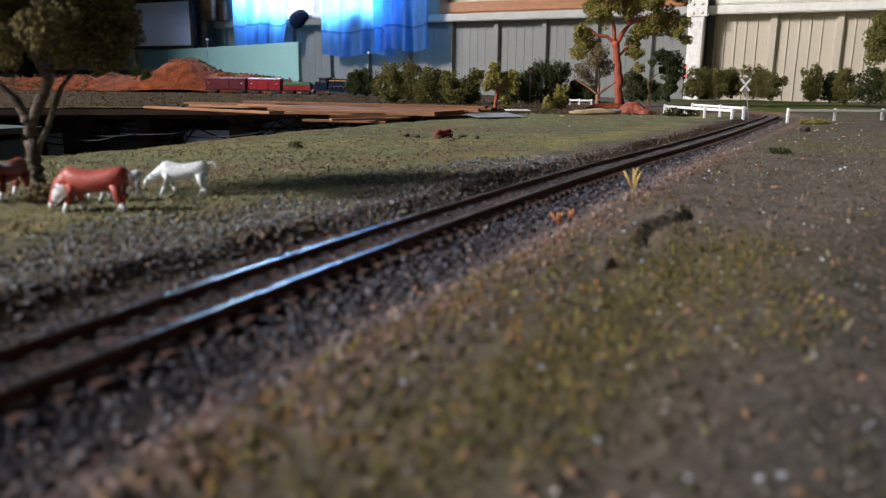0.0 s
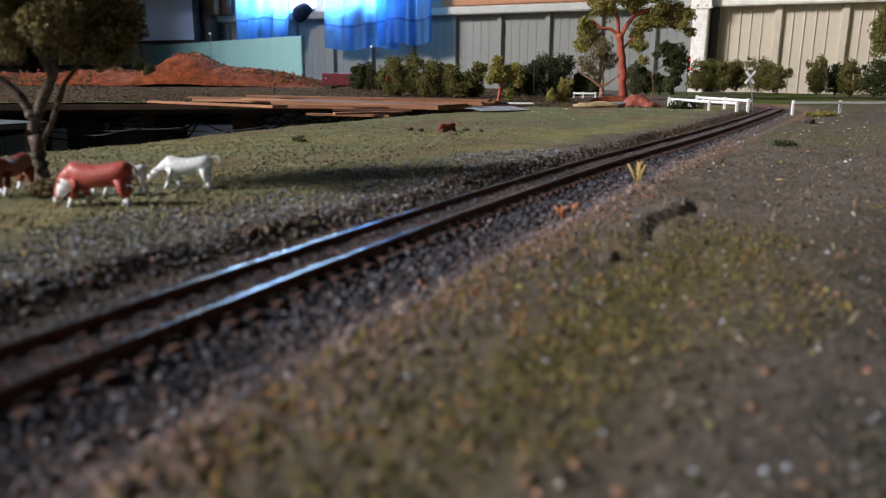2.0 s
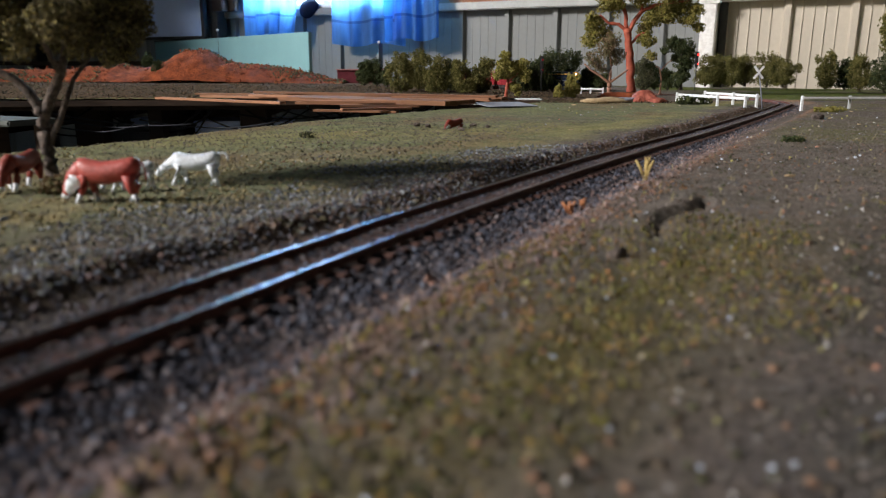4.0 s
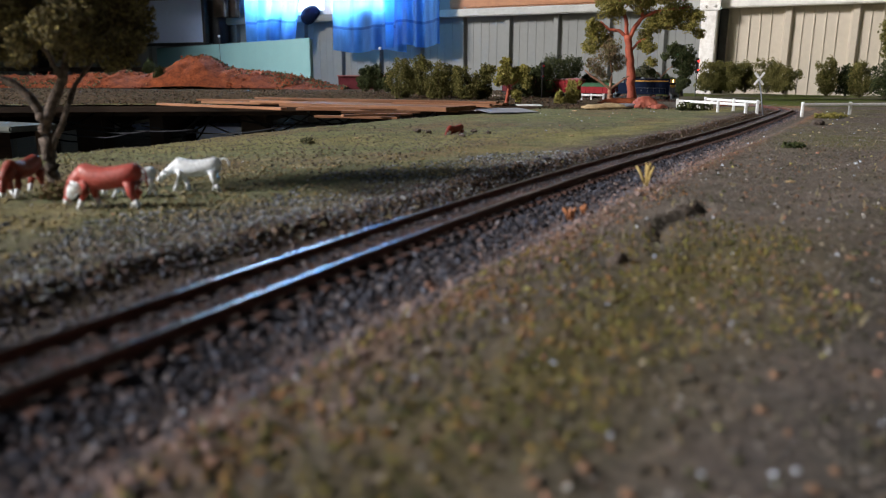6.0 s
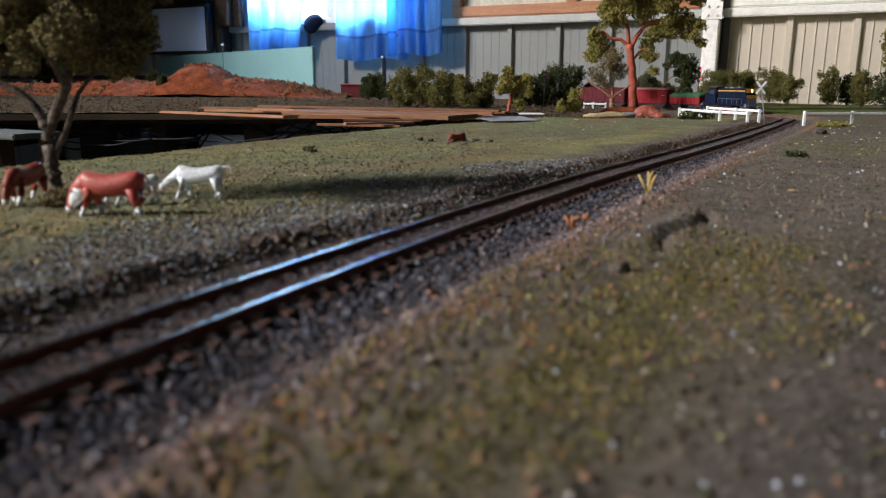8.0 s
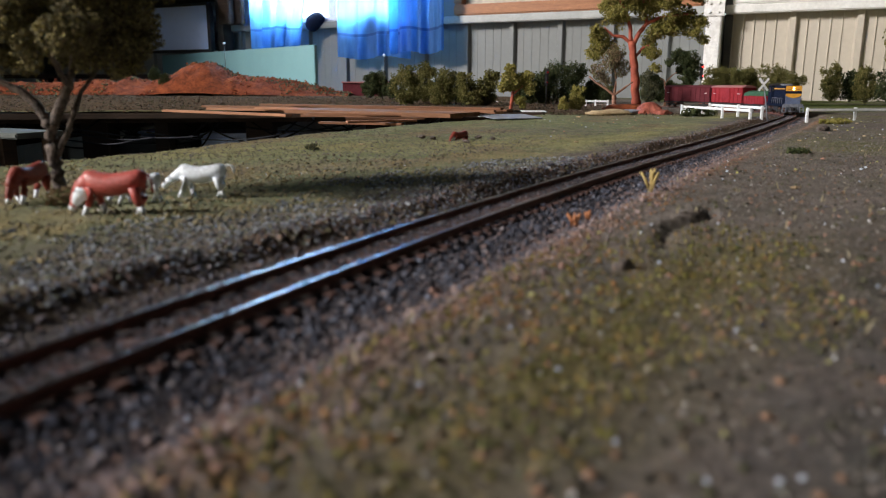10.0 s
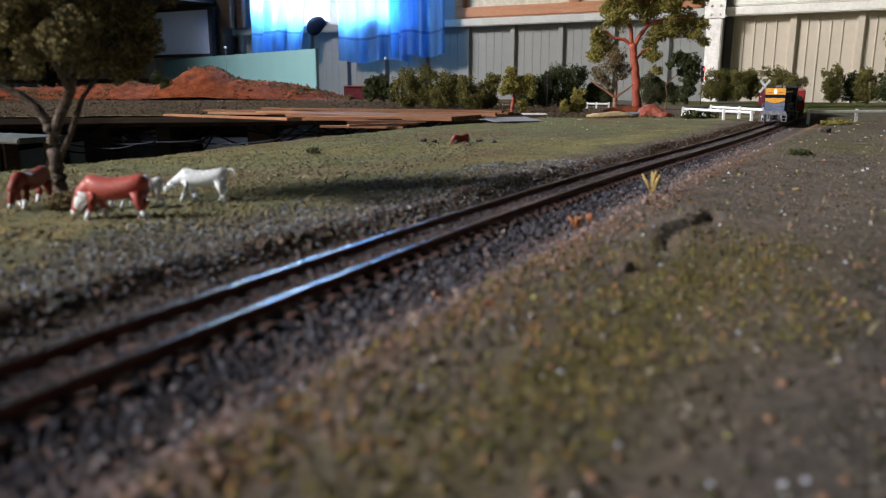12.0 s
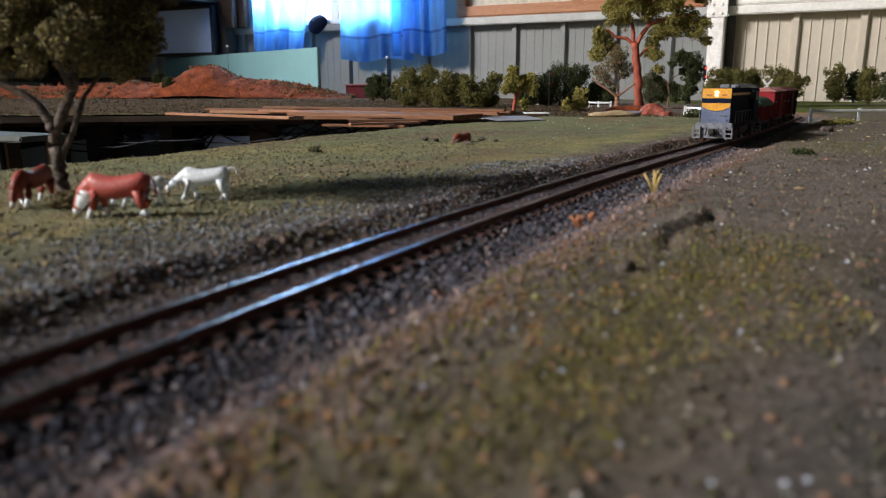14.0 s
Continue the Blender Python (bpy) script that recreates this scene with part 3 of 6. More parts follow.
def build_ballast(n, name, label, q_range, material, grow):
    s = float(LINE_S[-1]) - 0.02 - (float(LINE_S[-1]) - 1.6) * RNG.uniform(0, 1, n) ** 1.7
    q = np.where(RNG.uniform(0, 1, n) < 0.5, RNG.uniform(q_range[0], q_range[1], n), RNG.uniform(q_range[2], q_range[3], n))
    q = np.where(np.abs(np.abs(q) - 0.0086) < 0.0017, q + 0.0045, q)
    px, py = np.interp(s, LINE_S, LINE[:, 0]), np.interp(s, LINE_S, LINE[:, 1])
    tx, ty = np.interp(s + 0.004, LINE_S, LINE[:, 0]) - px, np.interp(s + 0.004, LINE_S, LINE[:, 1]) - py
    k = np.hypot(tx, ty)
    x, y = px - ty / k * q, py + tx / k * q
    far_end = np.clip((py - 0.35) / 0.3, 0, 1)
    q = np.where(q > 0.012, 0.012 + (q - 0.012) * (1 - 0.6 * far_end), q)
    x, y = px - ty / k * q, py + tx / k * q
    size = grow * RNG.uniform(0.0003, 0.00065, n) * (1 + RNG.uniform(0, 1, n) ** 6 * 1.8) * np.where(np.abs(q) < 0.0075, 0.62, 1.0)
    kept = (np.abs(q) < 0.011) | (RNG.uniform(0, 1, n) > 0.8 * far_end)
    x, y, q, size = x[kept], y[kept], q[kept], size[kept]
    z = ground_height(x, y, track_distance(x, y)) + size * 0.35 + np.where(np.abs(q) < 0.0075, 0.0009, 0.0)
    v, f = pieces(np.stack([x, y, z], 1), size, OCTA, OCTA_F)
    tagged(raw(name, v, f, material), label, "ballast", kind="stuff")


build_ballast(105000, "ballast_stones", "grey and brown stone ballast round the track", (-0.043, 0.02, 0.006, 0.045), BALLAST, 0.86)
build_ballast(24000, "dark_stones", "dark blue-grey ballast in the ditch beside the rail", (0.011, 0.027, 0.016, 0.034), bits("slate_ballast", [(0.035, 0.036, 0.046), (0.055, 0.056, 0.070), (0.026, 0.025, 0.030), (0.075, 0.08, 0.105), (0.045, 0.040, 0.044)]), 1.0)
build_ballast(18000, "infill_stones", "fine purple-grey ballast packed between the rails", (-0.0068, 0.0068, -0.0068, 0.0068), BALLAST, 0.9)
build_ballast(11000, "red_fringe", "reddish grit along the edge of the ballast", (0.030, 0.050, 0.036, 0.06), bits("red_grit", [(0.26, 0.16, 0.13), (0.22, 0.155, 0.145), (0.17, 0.145, 0.15), (0.32, 0.24, 0.22), (0.14, 0.115, 0.11)]), 0.9)
blades("olive_grass", 24000, (-0.12, 0.35, 0.04, 0.5), (0.0006, 0.0028), TURF, "short olive grass fibres", olive_zone)
blades("field_grass", 16000, (-0.40, 0.3, 0.12, 0.95), (0.0006, 0.0018), FIELD_TURF, "short grey-green grass fibres on the field", field)
blades("dry_grass", 900, (-0.30, 0.35, 0.05, 0.6), (0.0015, 0.0045), STRAW, "dry straw-coloured grass fibres", off_track)

# ---- the shed ----
WALL = pose(0, 2.88, 0, 0, 0, -27.47)


def build_shed():
    floor = bmesh.new()
    box(floor, -4.2, 3.6, -3.2, 5.2, -1.12, -1.05)
    tagged(mesh_object("floor", floor, CONCRETE), "grey concrete shed floor", "floor", kind="structure")
    roof = bmesh.new()
    box(roof, -3.45, 3.6, -3.2, 5.2, 2.85, 2.92)
    for k in range(18):
        box(roof, -3.4 + 0.4 * k, -3.37 + 0.4 * k, -3.2, 5.2, 2.82, 2.85)
    tagged(mesh_object("ceiling", roof, ROOF_IRON), "corrugated steel shed roof", "ceiling", kind="structure")
    back = thing("wall_back", "ribbed steel shed wall behind the layout", "wall", at=WALL, kind="structure")

    def sheet(s0, n, mat):
        rise = -0.0032 if mat is SHEET_CREAM else -0.0009
        prof = []
        for k in range(n):
            a = s0 + 0.18 * k
            prof += [(a, 0.0), (a + 0.006, -0.016), (a + 0.022, -0.016), (a + 0.028, 0.0), *[(a + g + d, h) for g in (0.054, 0.085, 0.116, 0.147) for d, h in ((-0.0025, 0.0), (-0.001, rise), (0.001, rise), (0.0025, 0.0))]]
        prof.append((s0 + 0.18 * n - 0.001, 0.0))
        bm = bmesh.new()
        lo = [bm.verts.new((x, y, -1.05)) for x, y in prof]
        hi = [bm.verts.new((x, y, 0.272)) for x, y in prof]
        b_lo, b_hi = [bm.verts.new((x, 0.012, -1.05)) for x in (prof[0][0], prof[-1][0])], [bm.verts.new((x, 0.012, 0.272)) for x in (prof[0][0], prof[-1][0])]
        for i in range(len(prof) - 1):
            bm.faces.new((lo[i], lo[i + 1], hi[i + 1], hi[i]))
        bm.faces.new((b_lo[1], b_lo[0], b_hi[0], b_hi[1]))
        part("wall_sheet", bm, mat, back)
    for s0, n, mat in ((-4.94, 4, SHEET_GREY), (-4.22, 4, SHEET_GREY), (-3.50, 4, SHEET_GREY), (2.45, 4, SHEET_CREAM), (3.17, 4, SHEET_CREAM), (-2.78, 4, SHEET_GREY), (-2.06, 4, SHEET_GREY), (-1.34, 4, SHEET_GREY), (-0.62, 4, SHEET_GREY), (0.10, 5, SHEET_GREY), (1.01, 4, SHEET_CREAM), (1.73, 4, SHEET_CREAM)):
        sheet(s0, n, mat)
    upper = bmesh.new()
    for s0, s1, z0, z1 in ((-4.94, -0.80, 0.285, 2.85), (-0.80, -0.15, 0.66, 2.85), (-0.15, 0.07, 0.285, 2.85), (0.07, 0.94, 0.80, 2.85), (0.94, 1.03, 0.285, 2.85), (1.03, 1.72, 0.80, 2.85), (1.72, 3.9, 0.285, 2.85)):
        box(upper, s0, s1, 0.0, 0.03, z0, z1)
    part("upper_wall", upper, SHEET_GREY, back)
    # Three runs of rail, greyer to the left and whiter to the right.
    for s0, s1 in ((-4.94, 0.035), (0.035, 0.955), (1.012, 3.9)):
        bm = bmesh.new()
        box(bm, s0, s1, -0.045, -0.002, 0.258, 0.284, bevel=0.003)
        part("girt", bm, (SHEET_GREY if s0 < 0 else GIRT_GREY if s0 < 1 else GALV), back, "white steel wall rail")
    # Unseen walls, dark so that little light bounces back from the right.
    others = [("wall_right", 3.5, 3.6, -3.2, 5.2), ("wall_behind", -0.9, 3.6, -3.2, -3.1)]
    for name, x0, x1, y0, y1 in others:
        bm = bmesh.new()
        box(bm, x0, x1, y0, y1, -1.05, 2.85)
        tagged(mesh_object(name, bm, DARK_GREEN_PAINT), "unseen plain wall added dark to cut fill light", "wall", kind="structure")
    # Unseen wall; its opening passes the key light and shades the far left.
    bm = bmesh.new()
    for y0, y1, z0, z1 in ((-1.35, -1.22, -1.05, 2.85), (1.22, 5.2, -1.05, 2.85), (-1.22, 1.22, -1.05, 1.25)):
        box(bm, -3.45, -3.35, y0, y1, z0, z1)
    tagged(mesh_object("wall_left", bm, DARK_GREEN_PAINT), "unseen wall with an opening added to shape the key light", "wall", kind="structure")
    # Unseen lintel; the gap below it is sized to let in sky fill.
    bm = bmesh.new()
    box(bm, -3.45, -0.9, -3.2, -3.1, 1.45, 2.85)
    box(bm, -3.45, -3.35, -3.1, -1.35, 1.45, 2.85)
    tagged(mesh_object("fill_opening_lintel", bm, SHEET_GREY), "unseen lintel over an opening added for sky fill", "wall", kind="structure")
    col = bmesh.new()
    box(col, 0.962, 1.008, -0.075, -0.004, -1.05, 2.85, bevel=0.003)
    box(col, 0.955, 1.015, -0.079, -0.075, 0.25, 0.30)
    for z in (0.262, 0.288):
        for s in (0.972, 0.998):
            tube(col, [(s, -0.079, z), (s, -0.084, z)], 0.004, 6)
    c = tagged(mesh_object("steel_column", col, PEELED), "white steel column with peeling paint by the wall", "column")
    c.matrix_basis = WALL


def corner_strip():
    # Black strip put where the wall lies in shade right of the column.
    bm = bmesh.new()
    box(bm, 1.0095, 1.034, -0.03, -0.001, -1.05, 0.256, bevel=0.002)
    o = tagged(mesh_object("shade_strip", bm, BLACK), "black strip standing for the shade beside the white column", "rail")
    o.matrix_basis = WALL


build_shed()
corner_strip()


def window(name, s0, s1, z0, z1, mat, bars, label, infill=None, t=0.055):
    w = thing(name, label, "window", at=WALL, kind="structure")
    for a, b, c, d in ((s0, s1, z0, z0 + t), (s0, s1, z1 - t, z1), (s0, s0 + t, z0 + t, z1 - t), (s1 - t, s1, z0 + t, z1 - t)):
        bm = bmesh.new()
        box(bm, a, b, -0.03, 0.025, c, d, bevel=0.004)
        part("window_frame", bm, mat, w)
    for s in bars:
        bm = bmesh.new()
        box(bm, s - 0.02, s + 0.02, -0.024, 0.02, z0 + t, z1 - t, bevel=0.003)
        part("mullion", bm, mat, w)
    if infill:
        bm = bmesh.new()
        box(bm, s0 + t, s1 - t, -0.004, 0.004, z0 + t, z1 - t)
        part("blind", bm, infill, w, "drawn cream blind")
    return w


window("window_1", -0.80, -0.15, 0.285, 0.66, GALV, (-0.475,), "bright shed window behind blue curtains", None, 0.018)
window("window_2", 0.07, 0.94, 0.287, 0.80, BROWN_WOOD, (0.52,), "brown timber window frame with a cream blind", CREAM_BOARD, 0.038)
window("window_3", 1.03, 1.72, 0.287, 0.80, GALV, (1.16, 1.45), "painted window frame high on the wall", TEAL)
bm = bmesh.new()
box(bm, -1.3, 0.45, 0.55, 0.56, -0.1, 1.3)
backdrop = tagged(mesh_object("backdrop", bm, SKYLIGHT), "bright overcast sky outside the window", "sky", kind="structure")
backdrop.matrix_basis = WALL


def curtain(s_top, s_hem, z_hem, z_top, folds, depth, label, seed, proud=0.0):
    """Cloth gathered in folds, wider or swept aside at the hem."""
    r = np.random.default_rng(seed)
    ns, nz = 90, 26
    root = thing("curtain", label, "curtain", "window curtains", at=WALL)
    a = r.uniform(0, 6.283, 4)

    def put(u, w):
        s = (s_top[0] + (s_top[1] - s_top[0]) * u) * (1 - w) + (s_hem[0] + (s_hem[1] - s_hem[0]) * u) * w
        y = -0.075 - proud - depth * (0.6 + 0.4 * w) * (math.sin(u * folds * 6.283 + a[0] + 0.7 * w) + 0.5 * math.sin(u * folds * 11.1 + a[1] + 1.3 * w) + 0.3 * math.sin(u * 31 + a[2])) / 1.8
        z = z_top + (z_hem - z_top) * w + 0.006 * math.sin(u * 9 + a[3]) * w
        return (s, y, z)
    for name, w0, w1, mat in (("cloth", 0.0, 0.835, CURTAIN), ("seam", 0.835, 0.852, CURTAIN_SEAM), ("hem", 0.852, 1.0, CURTAIN_HEM)):
        v = [put(i / ns, w0 + (w1 - w0) * j / nz) for j in range(nz + 1) for i in range(ns + 1)]
        f = [(j * (ns + 1) + i, j * (ns + 1) + i + 1, (j + 1) * (ns + 1) + i + 1, (j + 1) * (ns + 1) + i) for j in range(nz) for i in range(ns)]
        raw(name, v, f, mat, root, smooth=True)
    rod = bmesh.new()
    tube(rod, [(s_top[0] - 0.02, -0.075, z_top), (s_top[1] + 0.02, -0.075, z_top)], 0.006, 8)
    part("curtain_rod", rod, GALV, root)


curtain((-0.845, -0.50), (-0.845, -0.595), 0.180, 0.70, 4, 0.022, "sheer blue curtain swept aside at the window", 3)
curtain((-0.419, -0.10), (-0.419, -0.085), 0.140, 0.70, 4, 0.016, "sheer blue curtain hanging before the window", 5)
curtain((-0.165, 0.069), (-0.155, 0.069), 0.156, 0.70, 3, 0.020, "blue curtain gathered in folds beside the window", 8, 0.022)


def sill_bundle(s, z, r, squash):
    bm = bmesh.new()
    ball(bm, (s, -0.045, z), r, 3, squash)
    for v in bm.verts:
        v.co += 0.12 * r * Vector((math.sin(v.co.z * 90), 0, math.sin(v.co.x * 70)))
    o = tagged(mesh_object("cloth_bundle", bm, LOCO_BLUE), "dark cloth bundle on the window rail", "bundle", "things on the window rail")
    o.matrix_basis = WALL


for sb in ((-0.545, 0.285, 0.040, (1.1, 0.6, 0.9)), (-0.275, 0.275, 0.045, (1.3, 0.4, 0.85)), (-0.705, 0.272, 0.030, (1.2, 0.5, 0.9))):
    sill_bundle(*sb)


def wall_clutter():
    b = thing("whiteboard", "white board in a dark frame by the wall, window's blue painted in", "whiteboard", at=WALL)
    bm = bmesh.new()
    box(bm, -1.40, -1.045, -0.12, -0.11, 0.183, 0.362)
    part("panel", bm, WHITE_BOARD, b)
    for a, c, d, e in ((-1.41, -1.035, 0.170, 0.183), (-1.41, -1.035, 0.362, 0.374), (-1.045, -1.029, 0.183, 0.362), (-1.416, -1.40, 0.183, 0.362)):
        bm = bmesh.new()
        box(bm, a, c, -0.126, -0.104, d, e)
        part("frame", bm, BLACK, b)
    s = thing("shelving", "dark metal shelving behind the whiteboard", "shelf", at=WALL)
    for x in (-1.00, -1.62, -2.2):
        bm = bmesh.new()
        box(bm, x - 0.03, x + 0.012, -0.09, -0.03, -1.05, 0.95, bevel=0.003)
        part("upright", bm, BLACK, s)
    for z in (0.06, 0.385, 0.72):
        bm = bmesh.new()
        box(bm, -2.2, -1.03, -0.30, -0.04, z, z + 0.018)
        part("shelf", bm, DARK_WOOD, s)
    for s0, s1, h, mat in ((-1.42, -1.36, 0.16, BLACK), (-1.34, -1.23, 0.12, LOCO_GREY), (-1.22, -1.13, 0.20, DARK_WOOD), (-1.60, -1.46, 0.17, CREAM_BOARD)):
        bm = bmesh.new()
        box(bm, s0, s1, -0.26, -0.08, 0.404, 0.404 + h, bevel=0.004)
        o = tagged(mesh_object("storage_box", bm, mat), "storage box on the dark shelf", "box", "boxes on the shelf")
        o.matrix_basis = WALL
    for s0, s1, y0, h, mat in ((-1.005, -0.945, -0.10, 0.30, EDGE_WOOD), (-0.95, -0.905, -0.07, 0.18, DARK_WOOD)):
        bm = bmesh.new()
        box(bm, s0, s1, y0, -0.046, 0.284, 0.284 + h, bevel=0.003)
        o = tagged(mesh_object("storage_box", bm, mat), "brown box standing on the wall rail", "box", "boxes on the shelf")
        o.matrix_basis = WALL
    bm = bmesh.new()
    x0, y0 = -0.3993, 2.45
    box(bm, -1.38, 0.0, -0.006, 0.006, -0.02, 0.1648, bevel=0.0015)
    t = tagged(mesh_object("backscene_board", bm, TEAL), "plain teal painted backscene board behind the hills", "board")
    t.matrix_basis = pose(x0, y0, 0, 0, 0, -50.5)


wall_clutter()


# ---- the boards under the layout ----
def build_boards():
    deck = thing("baseboard", "plywood and timber baseboard of the layout", "baseboard")
    fx = [(-1.8, 1.05), (-0.70, 1.185), (-0.54, 1.23), (-0.22, 1.30), (0.0, 1.33), (0.185, 1.33)]
    for a, b in zip(fx, fx[1:]):
        d = Vector((b[0] - a[0], b[1] - a[1], 0))
        m = Matrix.Translation((a[0], a[1], 0)) @ pose(0, 0, 0, 0, 0, math.degrees(math.atan2(d.y, d.x)))
        bm = bmesh.new()
        box(bm, 0, d.length, 0.001, 0.012, -0.012, -0.003)
        bmesh.ops.transform(bm, matrix=m, verts=bm.verts[:])
        part("fascia", bm, EDGE_WOOD, deck, "brown plywood edge")
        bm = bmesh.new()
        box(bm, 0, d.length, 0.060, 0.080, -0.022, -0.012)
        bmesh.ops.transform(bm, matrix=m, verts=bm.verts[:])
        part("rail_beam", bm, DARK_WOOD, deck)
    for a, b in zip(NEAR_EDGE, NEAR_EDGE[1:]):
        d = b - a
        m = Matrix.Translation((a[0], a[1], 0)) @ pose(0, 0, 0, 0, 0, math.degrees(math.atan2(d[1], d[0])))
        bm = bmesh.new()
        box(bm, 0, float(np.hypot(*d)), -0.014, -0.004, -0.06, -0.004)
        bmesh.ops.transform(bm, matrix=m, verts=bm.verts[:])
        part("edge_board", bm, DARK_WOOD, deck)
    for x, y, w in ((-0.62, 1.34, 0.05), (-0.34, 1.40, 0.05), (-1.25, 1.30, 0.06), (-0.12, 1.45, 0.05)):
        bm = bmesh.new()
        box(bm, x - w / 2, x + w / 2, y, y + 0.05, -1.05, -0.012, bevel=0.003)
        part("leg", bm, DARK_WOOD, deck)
    for x in (-0.9, -0.5, -0.05):
        bm = bmesh.new()
        box(bm, x - 0.012, x + 0.012, 1.34, 2.7, -0.085, -0.02)
        part("joist", bm, DARK_WOOD, deck)
    bm = bmesh.new()
    box(bm, 0.35, 1.5, -0.3, 2.0, -0.09, -0.03)
    box(bm, -0.2, 0.35, -0.3, 0.55, -0.09, -0.03)
    part("subframe", bm, DARK_WOOD, deck)
    table = thing("side_table", "grey-green topped low bench standing in the well", "table", at=pose(-0.53, 1.056, 0, 0, 0, -25))
    bm = bmesh.new()
    box(bm, -0.85, 0.0, -0.075, 0.0, -0.028, -0.020, bevel=0.002)
    part("tabletop", bm, DARK_GREEN_PAINT, table)
    for x, y in ((-0.80, -0.055), (-0.05, -0.055), (-0.80, -0.02), (-0.006, -0.02)):
        bm = bmesh.new()
        box(bm, x - 0.006, x + 0.006, y - 0.010, y + 0.010, -1.05, -0.028)
        part("leg", bm, EDGE_WOOD, table, "brown timber leg")
    # Black sheet added to hide the lit legs and keep the underside dark.
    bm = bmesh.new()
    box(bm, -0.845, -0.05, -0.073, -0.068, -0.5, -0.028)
    part("black_sheet", bm, BLACK, table)
    # The two pale boxes stand in for patches of light in the well.
    for name, x0, x1, y0, top, mat in (("lit_patch_box", -0.575, -0.510, 1.42, -0.044, WHITE_BOARD), ("lit_patch_box", -0.46, -0.29, 1.43, -0.0485, WHITE_BOARD), ("dark_crate", -0.60, -0.47, 1.375, -0.056, BLACK)):
        crate = thing(name, "pale box added for a patch of light under the far board" if mat is WHITE_BOARD else "dark plastic crate under the far board", "crate", "crates under the board")
        bm = bmesh.new()
        box(bm, x0, x1, y0, y0 + (0.12 if mat is WHITE_BOARD else 0.03), -1.05, top - 0.006, bevel=0.004)
        part("body", bm, mat, crate)
        bm = bmesh.new()
        box(bm, x0 - 0.002, x1 + 0.002, y0 - 0.002, y0 + (0.122 if mat is WHITE_BOARD else 0.032), top - 0.006, top, bevel=0.002)
        part("rim", bm, mat, crate)
    r = random.Random(4)
    for i in range(16):
        x = -0.85 + 0.05 * i + r.uniform(-0.02, 0.02)
        w, drop = r.uniform(0.12, 0.3), r.uniform(0.02, 0.07)
        y = 1.30 + 0.17 * (x + 0.6) + r.uniform(0, 0.12)
        tilt = r.uniform(-0.02, 0.02)
        pts = [(x + w * k / 24, y + 0.02 * math.sin(k / 6), -0.016 - (drop * 4 + tilt) * (k / 24) * (1 - k / 24)) for k in range(25)]
        bm = bmesh.new()
        tube(bm, pts, 0.0016, 6)
        tagged(mesh_object("cable", bm, CABLE), "black cable looped under the far board", "cable", "cables under the board")


build_boards()


def slack_cable(x0, z0, x1, z1, y, drop):
    bm = bmesh.new()
    tube(bm, [(x0 + (x1 - x0) * k / 24, y + 0.015 * math.sin(k / 5), z0 + (z1 - z0) * k / 24 - 4 * drop * (k / 24) * (1 - k / 24)) for k in range(25)], 0.0013, 6)
    tagged(mesh_object("cable", bm, GREY_CABLE), "grey cable hanging in a long slack loop under the board", "cable", "cables under the board")


GREY_CABLE = paint("grey_cable", (0.022, 0.024, 0.030), (0.036, 0.038, 0.046), 0.7, 300, 60, spec=0.1)
for row in ((-0.66, -0.020, -0.40, -0.040, 1.25, 0.012), (-0.64, -0.030, -0.47, -0.042, 1.24, 0.010), (-0.63, -0.044, -0.50, -0.046, 1.23, 0.009), (-0.50, -0.036, -0.26, -0.036, 1.27, 0.014)):
    slack_cable(*row)


def build_planks():
    # each: right end, left end, height of its underside, width, thickness
    rows = [
        (0.030, 1.005, -0.190, 1.035, 0.0015, 0.018, 0.0035), (0.000, 0.985, -0.175, 1.005, 0.0051, 0.014, 0.003),
        (0.060, 1.060, -0.385, 1.255, 0.0022, 0.018, 0.004), (0.040, 1.040, -0.290, 1.190, 0.0063, 0.014, 0.003),
        (-0.020, 0.958, -0.120, 0.950, 0.0016, 0.012, 0.003), (0.090, 1.090, -0.300, 1.262, 0.0094, 0.012, 0.003),
        (0.110, 1.150, -0.345, 1.340, 0.0035, 0.014, 0.003), (-0.030, 0.920, -0.110, 0.880, 0.0012, 0.009, 0.0025),
        (0.034, 0.985, -0.205, 1.120, 0.0040, 0.085, 0.0055), (0.105, 1.13, -0.24, 1.262, 0.0062, 0.030, 0.003),
        (-0.045, 0.905, -0.150, 0.935, -0.0030, 0.010, 0.003), (0.085, 1.075, 0.02, 1.11, 0.0050, 0.03, 0.003), (-0.21, 1.04, -0.44, 1.20, 0.0010, 0.012, 0.0035), (0.02, 1.24, -0.42, 1.33, 0.004, 0.012, 0.003),
        (0.100, 1.190, -0.160, 1.300, 0.0066, 0.012, 0.003), (0.075, 1.020, -0.060, 1.075, 0.0086, 0.011, 0.003)]
    for x0, y0, x1, y1, z, w, t in rows:
        d = Vector((x1 - x0, y1 - y0, 0))
        bm = bmesh.new()
        box(bm, 0, d.length, -w / 2, w / 2, 0, t, bevel=0.0004)
        ob = tagged(mesh_object("timber_strip", bm, PLANK), "raw pine strip lying loose across the gap", "plank", "loose timber strips")
        ob.matrix_basis = pose(x0, y0, z, 0, 0, math.degrees(math.atan2(d.y, d.x)))


build_planks()


